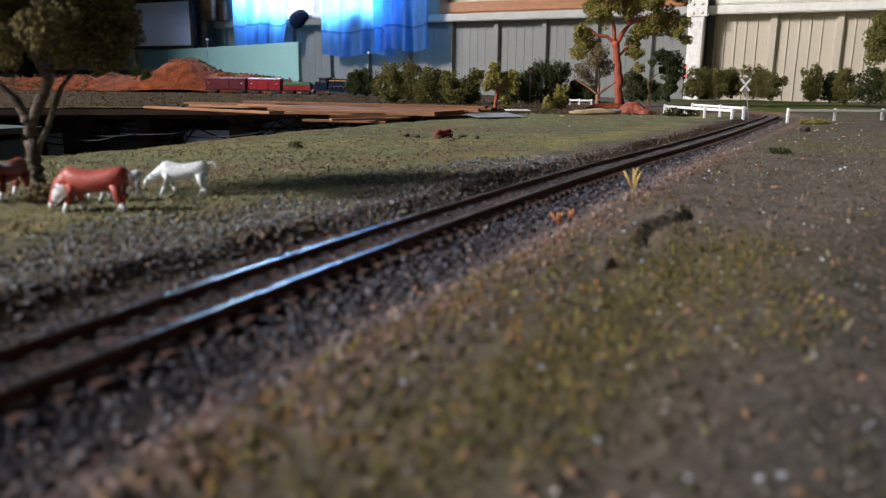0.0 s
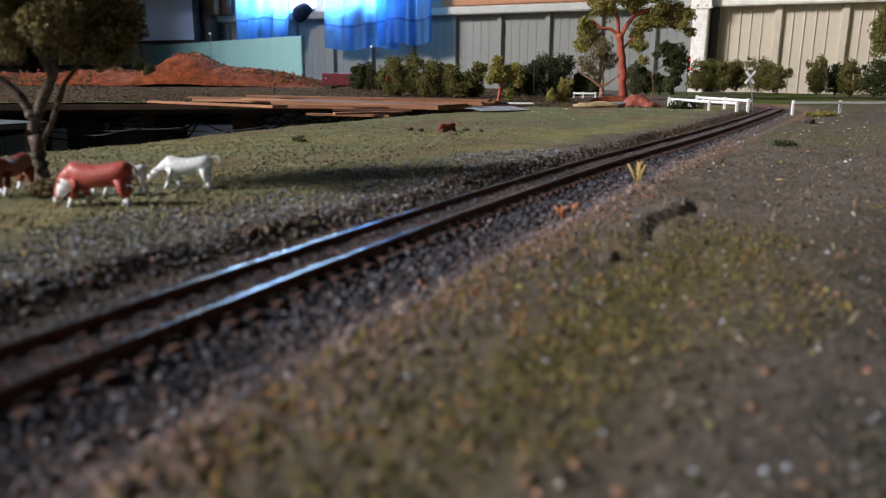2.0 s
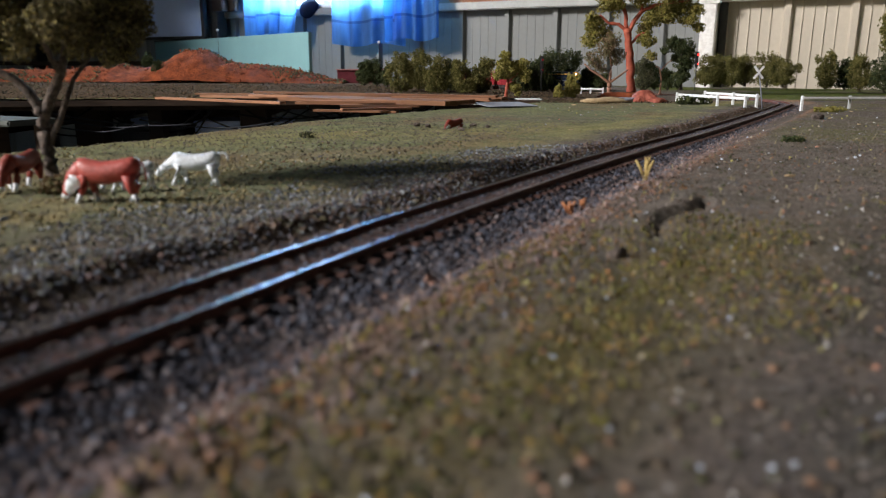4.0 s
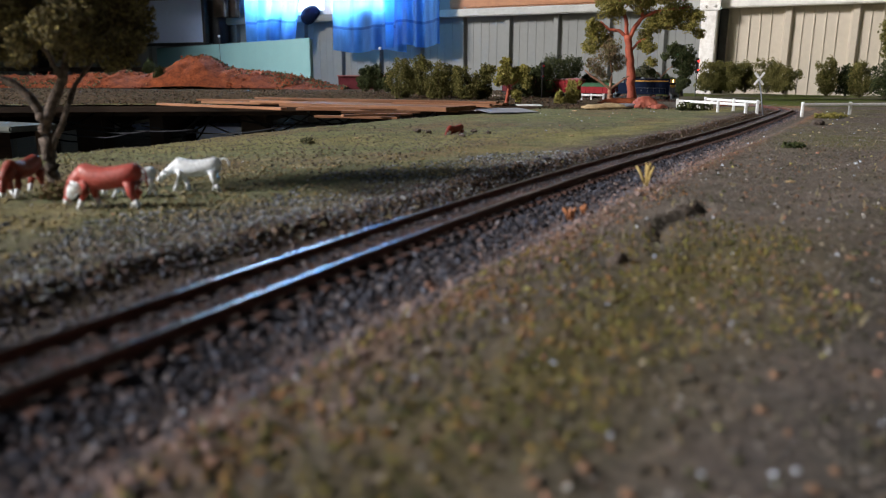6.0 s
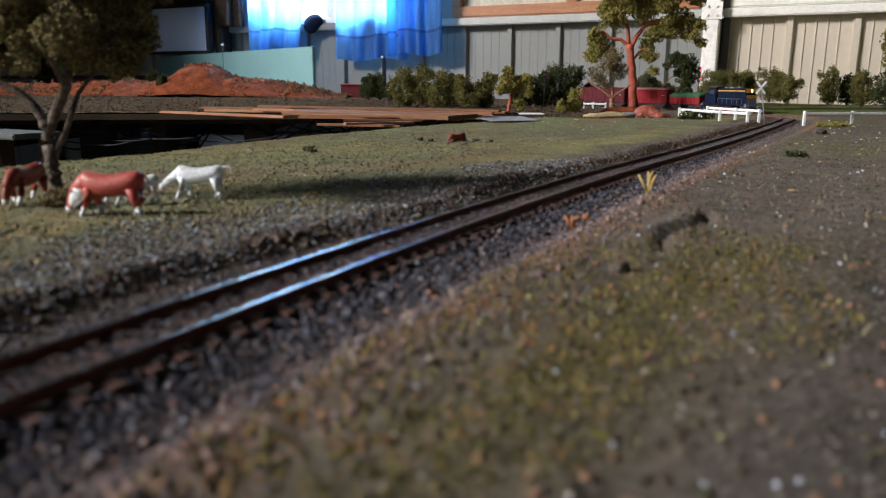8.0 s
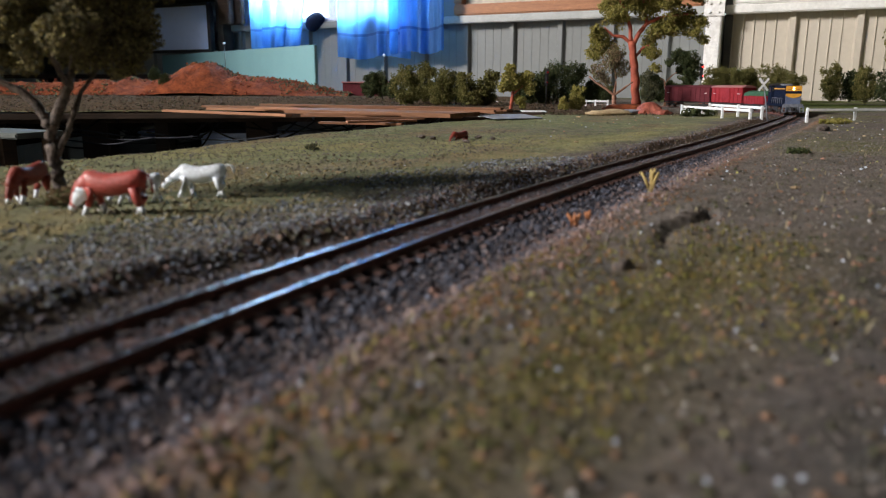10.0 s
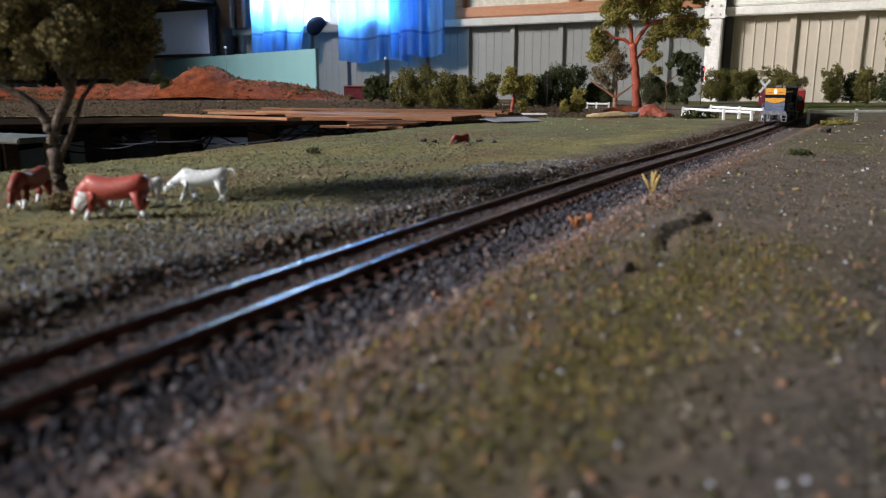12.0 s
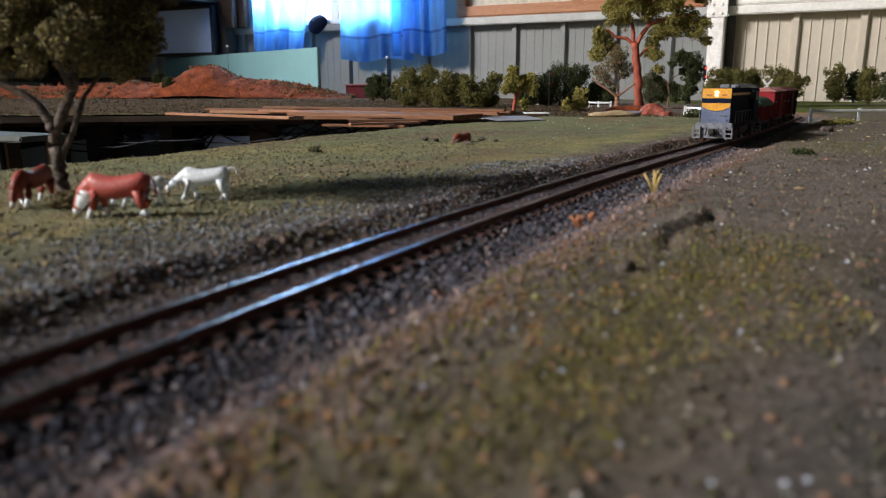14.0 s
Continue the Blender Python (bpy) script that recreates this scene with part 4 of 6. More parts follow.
# ---- track ----
def sweep(offsets_z, s0, s1, step, lateral):
    """A band along the track: a profile of (sideways, height) points."""
    v, f = [], []
    ss = np.arange(s0, s1, step)
    n = len(offsets_z)
    for s in ss:
        p, a, b = along(s), along(max(s - 0.004, 0)), along(min(s + 0.004, LINE_S[-1]))
        t = (b - a).normalized()
        side = Vector((-t.y, t.x, 0))
        for o, h in offsets_z:
            v.append(p + side * (lateral + o) + Vector((0, 0, h)))
    for i in range(len(ss) - 1):
        for k in range(n):
            f.append((i * n + k, i * n + (k + 1) % n, (i + 1) * n + (k + 1) % n, (i + 1) * n + k))
    f.append(tuple(range(n))[::-1])
    f.append(tuple(range((len(ss) - 1) * n, len(ss) * n)))
    return [tuple(p) for p in v], f


def build_track():
    track = thing("railway_track", "single line of rusty model railway track", "track")
    body = [(-0.0011, -0.0025), (0.0011, -0.0025), (0.0011, -0.0021), (0.00035, -0.0018), (0.00035, -0.0009), (0.0006, -0.0007), (0.0006, -0.0002), (-0.0006, -0.0002), (-0.0006, -0.0007), (-0.00035, -0.0009), (-0.00035, -0.0018), (-0.0011, -0.0021)]
    head = [(-0.00055, -0.0002), (0.00055, -0.0002), (0.0005, 0.0), (-0.0005, 0.0)]
    for lat in (-0.0086, 0.0086):
        v, f = sweep(body, 0.0, float(LINE_S[-1]), 0.006, lat)
        rail = raw("rail", v, f, RUST, track)
        v, f = sweep(head, 0.0, float(LINE_S[-1]), 0.006, lat)
        tagged(raw("rail_head", v, f, STEEL, rail), "worn bright running surface")
    bm = bmesh.new()
    box(bm, -0.0016, 0.0016, -0.015, 0.015, -0.0042, -0.0026, bevel=0.0002)
    me = bpy.data.meshes.new("sleeper")
    bm.to_mesh(me)
    bm.free()
    me.materials.append(SLEEPER)
    total = float(LINE_S[-1])
    k, s = 0, total - 0.004
    while k < 290 and s > 0.02:
        a, b = along(s - 0.004), along(min(s + 0.004, total))
        d = b - a
        ob = new("sleeper", me)
        ob.parent = track
        ob.matrix_basis = Matrix.Translation(along(s)) @ pose(0, 0, 0, 0, 0, math.degrees(math.atan2(d.y, d.x)) + random.uniform(-2, 2))
        s -= 0.0078
        k += 1


build_track()


# ---- trees and bushes ----
def leaf_cloud(clumps, n, size, seed, hollow=0.45, rough=0.27, lumps=24, lump=(0.28, 0.46)):
    """Crumbs of foliage packed into small lumps round the clumps, with an uneven outline and gaps."""
    r = np.random.default_rng(seed)
    vol = np.array([c[3] * c[4] * c[5] for c in clumps]) ** 0.75
    counts = np.maximum(20, (n * vol / vol.sum()).astype(int))

    def ways(k):
        d = r.normal(size=(k, 3))
        return d / np.linalg.norm(d, axis=1)[:, None]
    cs = []
    for (x, y, z, a, b, c), k in zip(clumps, counts):
        axes = np.array((a, b, c))
        heart = ways(lumps) * (hollow + (0.82 - hollow) * r.uniform(0, 1, (lumps, 1)) ** 0.6) * (1 + rough * r.uniform(-0.6, 0.4, (lumps, 1)))
        girth = r.uniform(lump[0], lump[1], lumps)
        which = r.integers(0, lumps, k)
        rad = girth[which] * (0.55 + 0.5 * r.uniform(0, 1, k) ** 0.7)
        cs.append(np.array((x, y, z)) + (heart[which] + ways(k) * rad[:, None]) * axes)
    cs = np.concatenate(cs)
    return pieces(cs, 1.2 * r.uniform(size[0], size[1], len(cs)), CHIP, CHIP_F)


def bush(name, x, y, base, top, half, mat, label, n=900, size=(0.0009, 0.0021), group="bushes along the back"):
    h, half = top - base, half * 1.1
    root = thing(name, label, "bush", group, at=pose(x, y, base))
    r = random.Random(int((x * 977 + y * 131) * 1000) & 0xffff)
    clumps = [(r.uniform(-0.2, 0.2) * half, 0, h * 0.34, half * 1.08, half * 0.9, h * 0.35), (r.uniform(-0.4, 0.4) * half, 0, h * 0.66, half * 0.72, half * 0.74, h * 0.30)]
    for _ in range(8):
        clumps.append((r.uniform(-0.95, 0.95) * half, r.uniform(-0.5, 0.5) * half, h * r.uniform(0.25, 0.8), half * r.uniform(0.28, 0.42), half * 0.35, h * r.uniform(0.12, 0.2)))
    clumps.append((0, 0, h * 0.16, half * 0.95, half * 0.8, h * 0.2))
    clumps = [(cx * 0.95, cy, cz, ca * 1.02, cb, cc * 1.0) for cx, cy, cz, ca, cb, cc in clumps]
    v, f = leaf_cloud(clumps, n, size, r.randint(0, 9999), 0.30, 0.12, 40, (0.24, 0.38))
    raw("crown", v, f, mat, root)
    bm = bmesh.new()
    tube(bm, [(0, 0, -0.004), (0.001, 0, h * 0.2), (0, 0, h * 0.5)], [0.003, 0.0025, 0.001], 6)
    part("trunk", bm, BARK, root)


def build_bushes():
    # x, y, base, top, half-width, foliage
    rows = [
        (-0.1814, 1.95, 0.0120, 0.0792, 0.0204, "dark"),
        (-0.1493, 1.95, 0.0120, 0.0820, 0.0190, "dark"),
        (-0.1199, 1.9, 0.0118, 0.0618, 0.0128, "dark"),
        (-0.0737, 1.58, 0.0016, 0.0916, 0.0248, "olive"),
        (-0.0362, 1.66, 0.0090, 0.0962, 0.0286, "olive"),
        (0.0047, 1.57, 0.0030, 0.0867, 0.0282, "olive"),
        (0.0354, 1.68, 0.0036, 0.0822, 0.0201, "shade"),
        (0.0634, 1.56, 0.0021, 0.0752, 0.0303, "olive"),
        (0.0988, 1.6, 0.0022, 0.0829, 0.0215, "olive"),
        (0.2027, 1.75, 0.0017, 0.0798, 0.0236, "dark"),
        (0.2384, 1.78, 0.0009, 0.0842, 0.0320, "dark"),
        (0.2790, 1.8, 0.0004, 0.1080, 0.0458, "dark"),
        (0.3231, 1.82, -0.0001, 0.1034, 0.0327, "dark"),
        (0.2262, 1.37, -0.0014, 0.0259, 0.0082, "gold"),
        (0.2579, 1.42, -0.0011, 0.0470, 0.0127, "gold"),
        (0.3634, 1.85, -0.0036, 0.0615, 0.0249, "dark"),
        (0.5366, 1.95, 0.0022, 0.0905, 0.0263, "shade"),
        (0.5686, 1.95, 0.0051, 0.0693, 0.0175, "dark"),
        (0.4166, 1.95, -0.0036, 0.0480, 0.0233, "dark"),
        (0.5406, 1.75, 0.0095, 0.0582, 0.0131, "dark"),
        (0.7355, 2.05, 0.0120, 0.0986, 0.0337, "olive"),
        (0.7894, 2.1, 0.0120, 0.1044, 0.0314, "olive"),
        (0.8092, 2.05, 0.0120, 0.0956, 0.0276, "olive"),
        (0.8568, 2.08, 0.0120, 0.1038, 0.0311, "olive"),
        (0.8823, 2, 0.0120, 0.1089, 0.0359, "olive"),
        (0.9152, 1.98, 0.0120, 0.0825, 0.0355, "olive"),
        (0.9255, 1.78, 0.0114, 0.1022, 0.0226, "olive"),
        (0.9820, 1.8, 0.0097, 0.0872, 0.0242, "dark"),
        (0.9906, 1.75, 0.0082, 0.0962, 0.0262, "olive"),
        (1.0174, 1.7, 0.0081, 0.0949, 0.0305, "dark"),
        (1.0621, 1.7, 0.0081, 0.0949, 0.0305, "olive"),
        (-0.8353, 2.3, 0.0120, 0.0781, 0.0172, "dark"),
        (-0.9390, 2.52, 0.0120, 0.1066, 0.0226, "dark"),
    ]
    kinds = {"olive": (LEAF_OLIVE, "olive green foam foliage bush"), "dark": (LEAF_DARK, "dark green foam foliage bush"), "gold": (LEAF_GOLD, "yellow-green foam foliage bush"), "shade": (LEAF_SHADE, "grey-green foam foliage bush")}
    for x, y, b, t, w, k in rows:
        bush("bush", x, y, b, t, w, kinds[k][0], kinds[k][1], n=int(4600 if w > 0.02 else 2600))


build_bushes()


def tree(name, label, at, limbs, clumps, bark, leaf, n, size, hollow=0.4, rough=0.28):
    """A tapering trunk and limbs, each a run of points with end radii, under a crown of crumbs. Places are in the world."""
    root = thing(name, label, "tree", at=Matrix.Translation(at))
    o = Vector(at)
    for i, (pts, r0, r1) in enumerate(limbs):
        bm = bmesh.new()
        ps = [Vector(p) - o for p in pts]
        fine = []
        for a, b in zip(ps, ps[1:]):
            fine += [a.lerp(b, k / 4) for k in range(4)]
        fine.append(ps[-1])
        rr = random.Random(i + 5)
        ends = len(fine) - 1
        fine = [p + Vector((rr.uniform(-1, 1), rr.uniform(-1, 1), 0)) * r0 * 0.12 * (0 < k < ends) for k, p in enumerate(fine)]
        radii = [(r0 + (r1 - r0) * k / ends) * (1 + 0.12 * rr.uniform(-1, 1)) for k in range(len(fine))]
        if i == 0:
            radii[0] *= 1.35
        tube(bm, fine, radii, 9)
        part("trunk" if i == 0 else "limb", bm, bark, root)
    v, f = leaf_cloud([(c[0] - o.x, c[1] - o.y, c[2] - o.z, *c[3:]) for c in clumps], n, size, len(clumps) * 31 + n, hollow, rough)
    raw("crown", v, f, leaf, root)
    return root


tree("tree", "grey-barked model tree with olive foliage among the cows", (-0.1641, 0.3180, -0.0015),
     [([(-0.1642, 0.3180, -0.0020), (-0.1651, 0.3180, 0.0099), (-0.1657, 0.3180, 0.0215), (-0.1664, 0.3180, 0.0320)], 0.0031, 0.0026),
      ([(-0.1663, 0.3180, 0.0311), (-0.1709, 0.3180, 0.0387), (-0.1763, 0.3180, 0.0438), (-0.1864, 0.3180, 0.0485), (-0.2018, 0.3180, 0.0572)], 0.0021, 0.0011),
      ([(-0.1655, 0.3180, 0.0278), (-0.1611, 0.3180, 0.0363), (-0.1563, 0.3180, 0.0457), (-0.1526, 0.3180, 0.0572), (-0.1481, 0.3180, 0.0731), (-0.1463, 0.3180, 0.0908)], 0.0024, 0.001),
      ([(-0.1644, 0.3180, 0.0160), (-0.1582, 0.3180, 0.0280), (-0.1550, 0.3180, 0.0351), (-0.1560, 0.3280, 0.0432), (-0.1507, 0.3380, 0.0554), (-0.1405, 0.3380, 0.0699)], 0.0014, 0.0007),
      ([(-0.1563, 0.3180, 0.0457), (-0.1565, 0.3080, 0.0569), (-0.1588, 0.2980, 0.0694)], 0.0013, 0.0006)],
     [(-0.1676, 0.3030, 0.0740, 0.0145, 0.0145, 0.0123), (-0.1601, 0.3180, 0.0809, 0.0171, 0.0171, 0.0146), (-0.1572, 0.2980, 0.0641, 0.0103, 0.0103, 0.0088), (-0.1802, 0.3180, 0.0595, 0.0103, 0.0103, 0.0087), (-0.1687, 0.3380, 0.0627, 0.0099, 0.0099, 0.0084), (-0.1477, 0.3280, 0.0762, 0.0182, 0.0182, 0.0155), (-0.1363, 0.3380, 0.0747, 0.0151, 0.0151, 0.0128), (-0.1306, 0.3380, 0.0639, 0.0089, 0.0089, 0.0075), (-0.1408, 0.3280, 0.0611, 0.0106, 0.0106, 0.0090), (-0.1475, 0.3180, 0.0572, 0.0073, 0.0073, 0.0062), (-0.1381, 0.3380, 0.0559, 0.0062, 0.0062, 0.0053), (-0.1955, 0.3180, 0.0686, 0.0196, 0.0196, 0.0167), (-0.2070, 0.3380, 0.0935, 0.0234, 0.0234, 0.0199), (-0.1662, 0.3180, 0.0973, 0.0233, 0.0233, 0.0198), (-0.1456, 0.3280, 0.0966, 0.0227, 0.0227, 0.0193), (-0.1323, 0.3480, 0.0948, 0.0161, 0.0161, 0.0137), (-0.1660, 0.3080, 0.0543, 0.0057, 0.0057, 0.0048), (-0.1388, 0.2880, 0.0666, 0.0111, 0.0111, 0.0094), (-0.1435, 0.3380, 0.0517, 0.0047, 0.0047, 0.0040)],
     BARK, LEAF_BROWNISH, 60000, (0.0004, 0.0009), 0.35)
tree("tree", "tall model gum tree with a red trunk", (0.4075, 1.5600, 0.0021),
     [([(0.4076, 1.5600, -0.0002), (0.4025, 1.5600, 0.0480), (0.3976, 1.5600, 0.0933), (0.3897, 1.5600, 0.1313)], 0.0095, 0.0068),
      ([(0.3911, 1.5600, 0.1268), (0.3730, 1.5600, 0.1401), (0.3522, 1.5600, 0.1424), (0.3330, 1.5600, 0.1578)], 0.0042, 0.002),
      ([(0.3925, 1.5600, 0.1224), (0.4049, 1.5600, 0.1468), (0.4198, 1.5600, 0.1667), (0.4443, 1.5600, 0.1776), (0.4761, 1.5600, 0.1820), (0.5124, 1.5600, 0.1864)], 0.005, 0.002),
      ([(0.3898, 1.5600, 0.1290), (0.3857, 1.5600, 0.1600), (0.3749, 1.5600, 0.1908), (0.3536, 1.5600, 0.2256)], 0.0045, 0.002),
      ([(0.4198, 1.5600, 0.1667), (0.4133, 1.5600, 0.1984), (0.4035, 1.5600, 0.2471)], 0.0036, 0.0018),
      ([(0.3984, 1.5600, 0.0989), (0.4135, 1.5600, 0.1179), (0.4314, 1.5600, 0.1268)], 0.003, 0.0015)],
     [(0.3144, 1.5600, 0.1134, 0.0240, 0.0240, 0.0204), (0.3362, 1.5800, 0.1346, 0.0268, 0.0268, 0.0228), (0.3198, 1.5600, 0.1468, 0.0192, 0.0192, 0.0163), (0.3561, 1.5600, 0.1776, 0.0288, 0.0288, 0.0245), (0.3479, 1.5800, 0.2037, 0.0243, 0.0243, 0.0207), (0.3738, 1.5600, 0.2104, 0.0312, 0.0312, 0.0266), (0.4161, 1.5800, 0.2224, 0.0316, 0.0316, 0.0269), (0.4183, 1.5600, 0.1908, 0.0240, 0.0240, 0.0204), (0.4516, 1.5600, 0.2060, 0.0337, 0.0337, 0.0286), (0.4681, 1.5600, 0.1645, 0.0312, 0.0312, 0.0266), (0.5000, 1.5800, 0.1782, 0.0304, 0.0304, 0.0259), (0.5150, 1.5600, 0.1512, 0.0216, 0.0216, 0.0184), (0.5369, 1.5600, 0.1357, 0.0144, 0.0144, 0.0123), (0.5296, 1.5600, 0.1711, 0.0168, 0.0168, 0.0143), (0.4391, 1.5600, 0.1512, 0.0240, 0.0240, 0.0204), (0.4326, 1.5600, 0.1090, 0.0216, 0.0216, 0.0184), (0.4437, 1.5600, 0.0797, 0.0144, 0.0144, 0.0123), (0.4325, 1.5900, 0.1306, 0.0196, 0.0196, 0.0167), (0.4727, 1.5600, 0.2310, 0.0409, 0.0409, 0.0347), (0.3585, 1.5600, 0.2418, 0.0409, 0.0409, 0.0347), (0.4312, 1.5600, 0.2579, 0.0481, 0.0481, 0.0409), (0.3581, 1.5900, 0.1147, 0.0171, 0.0171, 0.0146), (0.5211, 1.5600, 0.2212, 0.0216, 0.0216, 0.0184)],
     BARK_RED, LEAF_GOLD, 30000, (0.0011, 0.0024), 0.3)
tree("tree", "small half-bare model tree with brown twigs", (0.3480, 1.5000, 0.0006),
     [([(0.3480, 1.5000, -0.0005), (0.3472, 1.5000, 0.0150), (0.3467, 1.5000, 0.0260)], 0.0052, 0.0045),
      ([(0.3467, 1.5000, 0.0249), (0.3269, 1.5000, 0.0392), (0.3073, 1.5000, 0.0502), (0.2956, 1.5000, 0.0611)], 0.003, 0.0012),
      ([(0.3468, 1.5000, 0.0238), (0.3495, 1.5000, 0.0589), (0.3411, 1.5000, 0.0915)], 0.003, 0.0012),
      ([(0.3467, 1.5000, 0.0249), (0.3641, 1.5000, 0.0370), (0.3824, 1.5000, 0.0502)], 0.003, 0.0012)],
     [(0.3356, 1.5000, 0.0893, 0.0277, 0.0277, 0.0277), (0.3142, 1.5000, 0.0698, 0.0208, 0.0208, 0.0208), (0.3587, 1.5000, 0.0753, 0.0208, 0.0208, 0.0208), (0.3296, 1.5000, 0.0535, 0.0162, 0.0162, 0.0162), (0.3493, 1.5000, 0.1045, 0.0208, 0.0208, 0.0208)],
     BARK_PALE, TWIG, 3600, (0.0008, 0.0018), 0.2)
tree("tree", "small yellow-green model tree on a brown trunk", (0.1290, 1.3800, -0.0028),
     [([(0.1291, 1.3800, -0.0038), (0.1317, 1.3800, 0.0176), (0.1334, 1.3800, 0.0349), (0.1298, 1.3800, 0.0581)], 0.0036, 0.002),
      ([(0.1326, 1.3800, 0.0258), (0.1458, 1.3800, 0.0379), (0.1558, 1.3800, 0.0480)], 0.0018, 0.001)],
     [(0.1248, 1.3800, 0.0500, 0.0191, 0.0191, 0.0191), (0.1295, 1.3800, 0.0731, 0.0117, 0.0117, 0.0117), (0.1147, 1.3800, 0.0399, 0.0106, 0.0106, 0.0106), (0.1557, 1.3800, 0.0550, 0.0159, 0.0159, 0.0159), (0.1633, 1.3800, 0.0399, 0.0128, 0.0128, 0.0128), (0.1462, 1.3800, 0.0176, 0.0106, 0.0106, 0.0106), (0.1383, 1.3800, 0.0480, 0.0149, 0.0149, 0.0149), (0.1517, 1.3800, 0.0074, 0.0074, 0.0074, 0.0074)],
     BARK_RED, LEAF_GOLD, 5000, (0.0012, 0.0024), 0.25)
tree("tree", "dark upright model tree beside the signal", (0.5612, 1.7200, 0.0076),
     [([(0.5613, 1.7200, 0.0063), (0.5583, 1.7200, 0.0480), (0.5572, 1.7200, 0.0979)], 0.0045, 0.002)],
     [(0.5596, 1.7200, 0.1004, 0.0265, 0.0265, 0.0265), (0.5646, 1.7200, 0.0668, 0.0225, 0.0225, 0.0225), (0.5616, 1.7200, 0.0379, 0.0186, 0.0186, 0.0186), (0.5551, 1.7200, 0.0203, 0.0119, 0.0119, 0.0119), (0.5359, 1.7200, 0.1103, 0.0159, 0.0159, 0.0159), (0.5191, 1.7200, 0.0954, 0.0106, 0.0106, 0.0106), (0.5735, 1.7200, 0.0855, 0.0159, 0.0159, 0.0159)],
     BARK, LEAF_DARK, 9000, (0.0010, 0.0021), 0.3)
tree("tree", "olive model tree at the edge of the layout", (1.0130, 1.6000, 0.0010),
     [([(1.0130, 1.6000, 0.0010), (1.0012, 1.6000, 0.0597), (0.9884, 1.6000, 0.1174), (0.9750, 1.6000, 0.1629)], 0.007, 0.003)],
     [(0.9624, 1.6000, 0.1516, 0.0296, 0.0296, 0.0296), (0.9654, 1.6000, 0.1117, 0.0247, 0.0247, 0.0247), (0.9805, 1.6000, 0.1742, 0.0345, 0.0345, 0.0345), (1.0053, 1.6000, 0.1402, 0.0370, 0.0370, 0.0370), (1.0177, 1.6000, 0.0944, 0.0296, 0.0296, 0.0296), (0.9529, 1.6000, 0.1345, 0.0197, 0.0197, 0.0197)],
     BARK, LEAF_OLIVE, 8000, (0.0013, 0.0028), 0.3)


tree("tree", "spindly bare sapling with a few dark leaves", (0.4850, 1.6200, 0.0020),
     [([(0.4850, 1.62, 0.0000), (0.4860, 1.62, 0.0300), (0.4800, 1.62, 0.0560)], 0.0022, 0.0014),
      ([(0.4820, 1.62, 0.0480), (0.4960, 1.62, 0.0640), (0.5100, 1.62, 0.0740)], 0.0014, 0.0008),
      ([(0.4805, 1.62, 0.0540), (0.4660, 1.62, 0.0610), (0.4560, 1.62, 0.0580)], 0.0013, 0.0008)],
     [(0.4930, 1.62, 0.0400, 0.0085, 0.0085, 0.0150), (0.4600, 1.62, 0.0600, 0.0110, 0.0090, 0.0080), (0.5110, 1.62, 0.0760, 0.0090, 0.0090, 0.0080)],
     BARK_PALE, LEAF_DARK, 1400, (0.0009, 0.0018), 0.3)


# ---- hills of red clay ----
def build_hills():
    xs, ys = np.linspace(-1.75, -0.28, 240), np.linspace(2.24, 2.62, 70)
    X, Y = np.meshgrid(xs, ys)
    ridge = np.interp(xs, [-1.75, -1.1464, -0.9799, -0.901, -0.8484, -0.7871, -0.7257, -0.6872, -0.6556, -0.5855, -0.4978, -0.3927, -0.305],
                      [0.035, 0.04, 0.052, 0.04, 0.062, 0.092, 0.100, 0.088, 0.068, 0.058, 0.050, 0.032, 0.008])
    across = np.clip(1 - np.abs((Y - 2.40) / 0.17) ** 2.0, 0, 1)
    n = wave(X, Y, 28.0, 51)
    Z = 0.004 + ridge[None] * across * (1 + 0.10 * n) + 0.005 * wave(X, Y, 130.0, 52) * across
    idx = np.arange(X.size).reshape(X.shape)
    f = np.stack([idx[:-1, :-1], idx[:-1, 1:], idx[1:, 1:], idx[1:, :-1]], -1).reshape(-1, 4)
    hill = tagged(raw("clay_hill", np.stack([X, Y, Z - 0.008 * (across <= 0)], -1).reshape(-1, 3), f, CLAY, smooth=True), "rough red clay hills beside the far track", "hill")
    for name, mat, n_p, cut, size in (("hill_scrub", LEAF_SHADE, 9000, 0.1, (0.002, 0.005)), ("hill_rubble", bits("clay_rubble", [(0.25, 0.075, 0.036), (0.19, 0.052, 0.03), (0.30, 0.12, 0.055), (0.15, 0.05, 0.03)]), 5000, -0.2, (0.0015, 0.005))):
        i, j = RNG.integers(0, 70, n_p), RNG.integers(0, 240, n_p)
        c = np.stack([X[i, j], Y[i, j], Z[i, j]], 1) + RNG.normal(scale=0.002, size=(n_p, 3))
        ok = (wave(c[:, 0], c[:, 1], 22.0, 55) > cut) & (across[i, j] > 0.05)
        v, f = pieces(c[ok], RNG.uniform(*size, ok.sum()), OCTA, OCTA_F)
        tagged(raw(name, v, f, mat), "scrub on the clay hills" if "scrub" in name else "loose clay rubble on the hills", "scrub" if "scrub" in name else "rubble", kind="stuff")


build_hills()


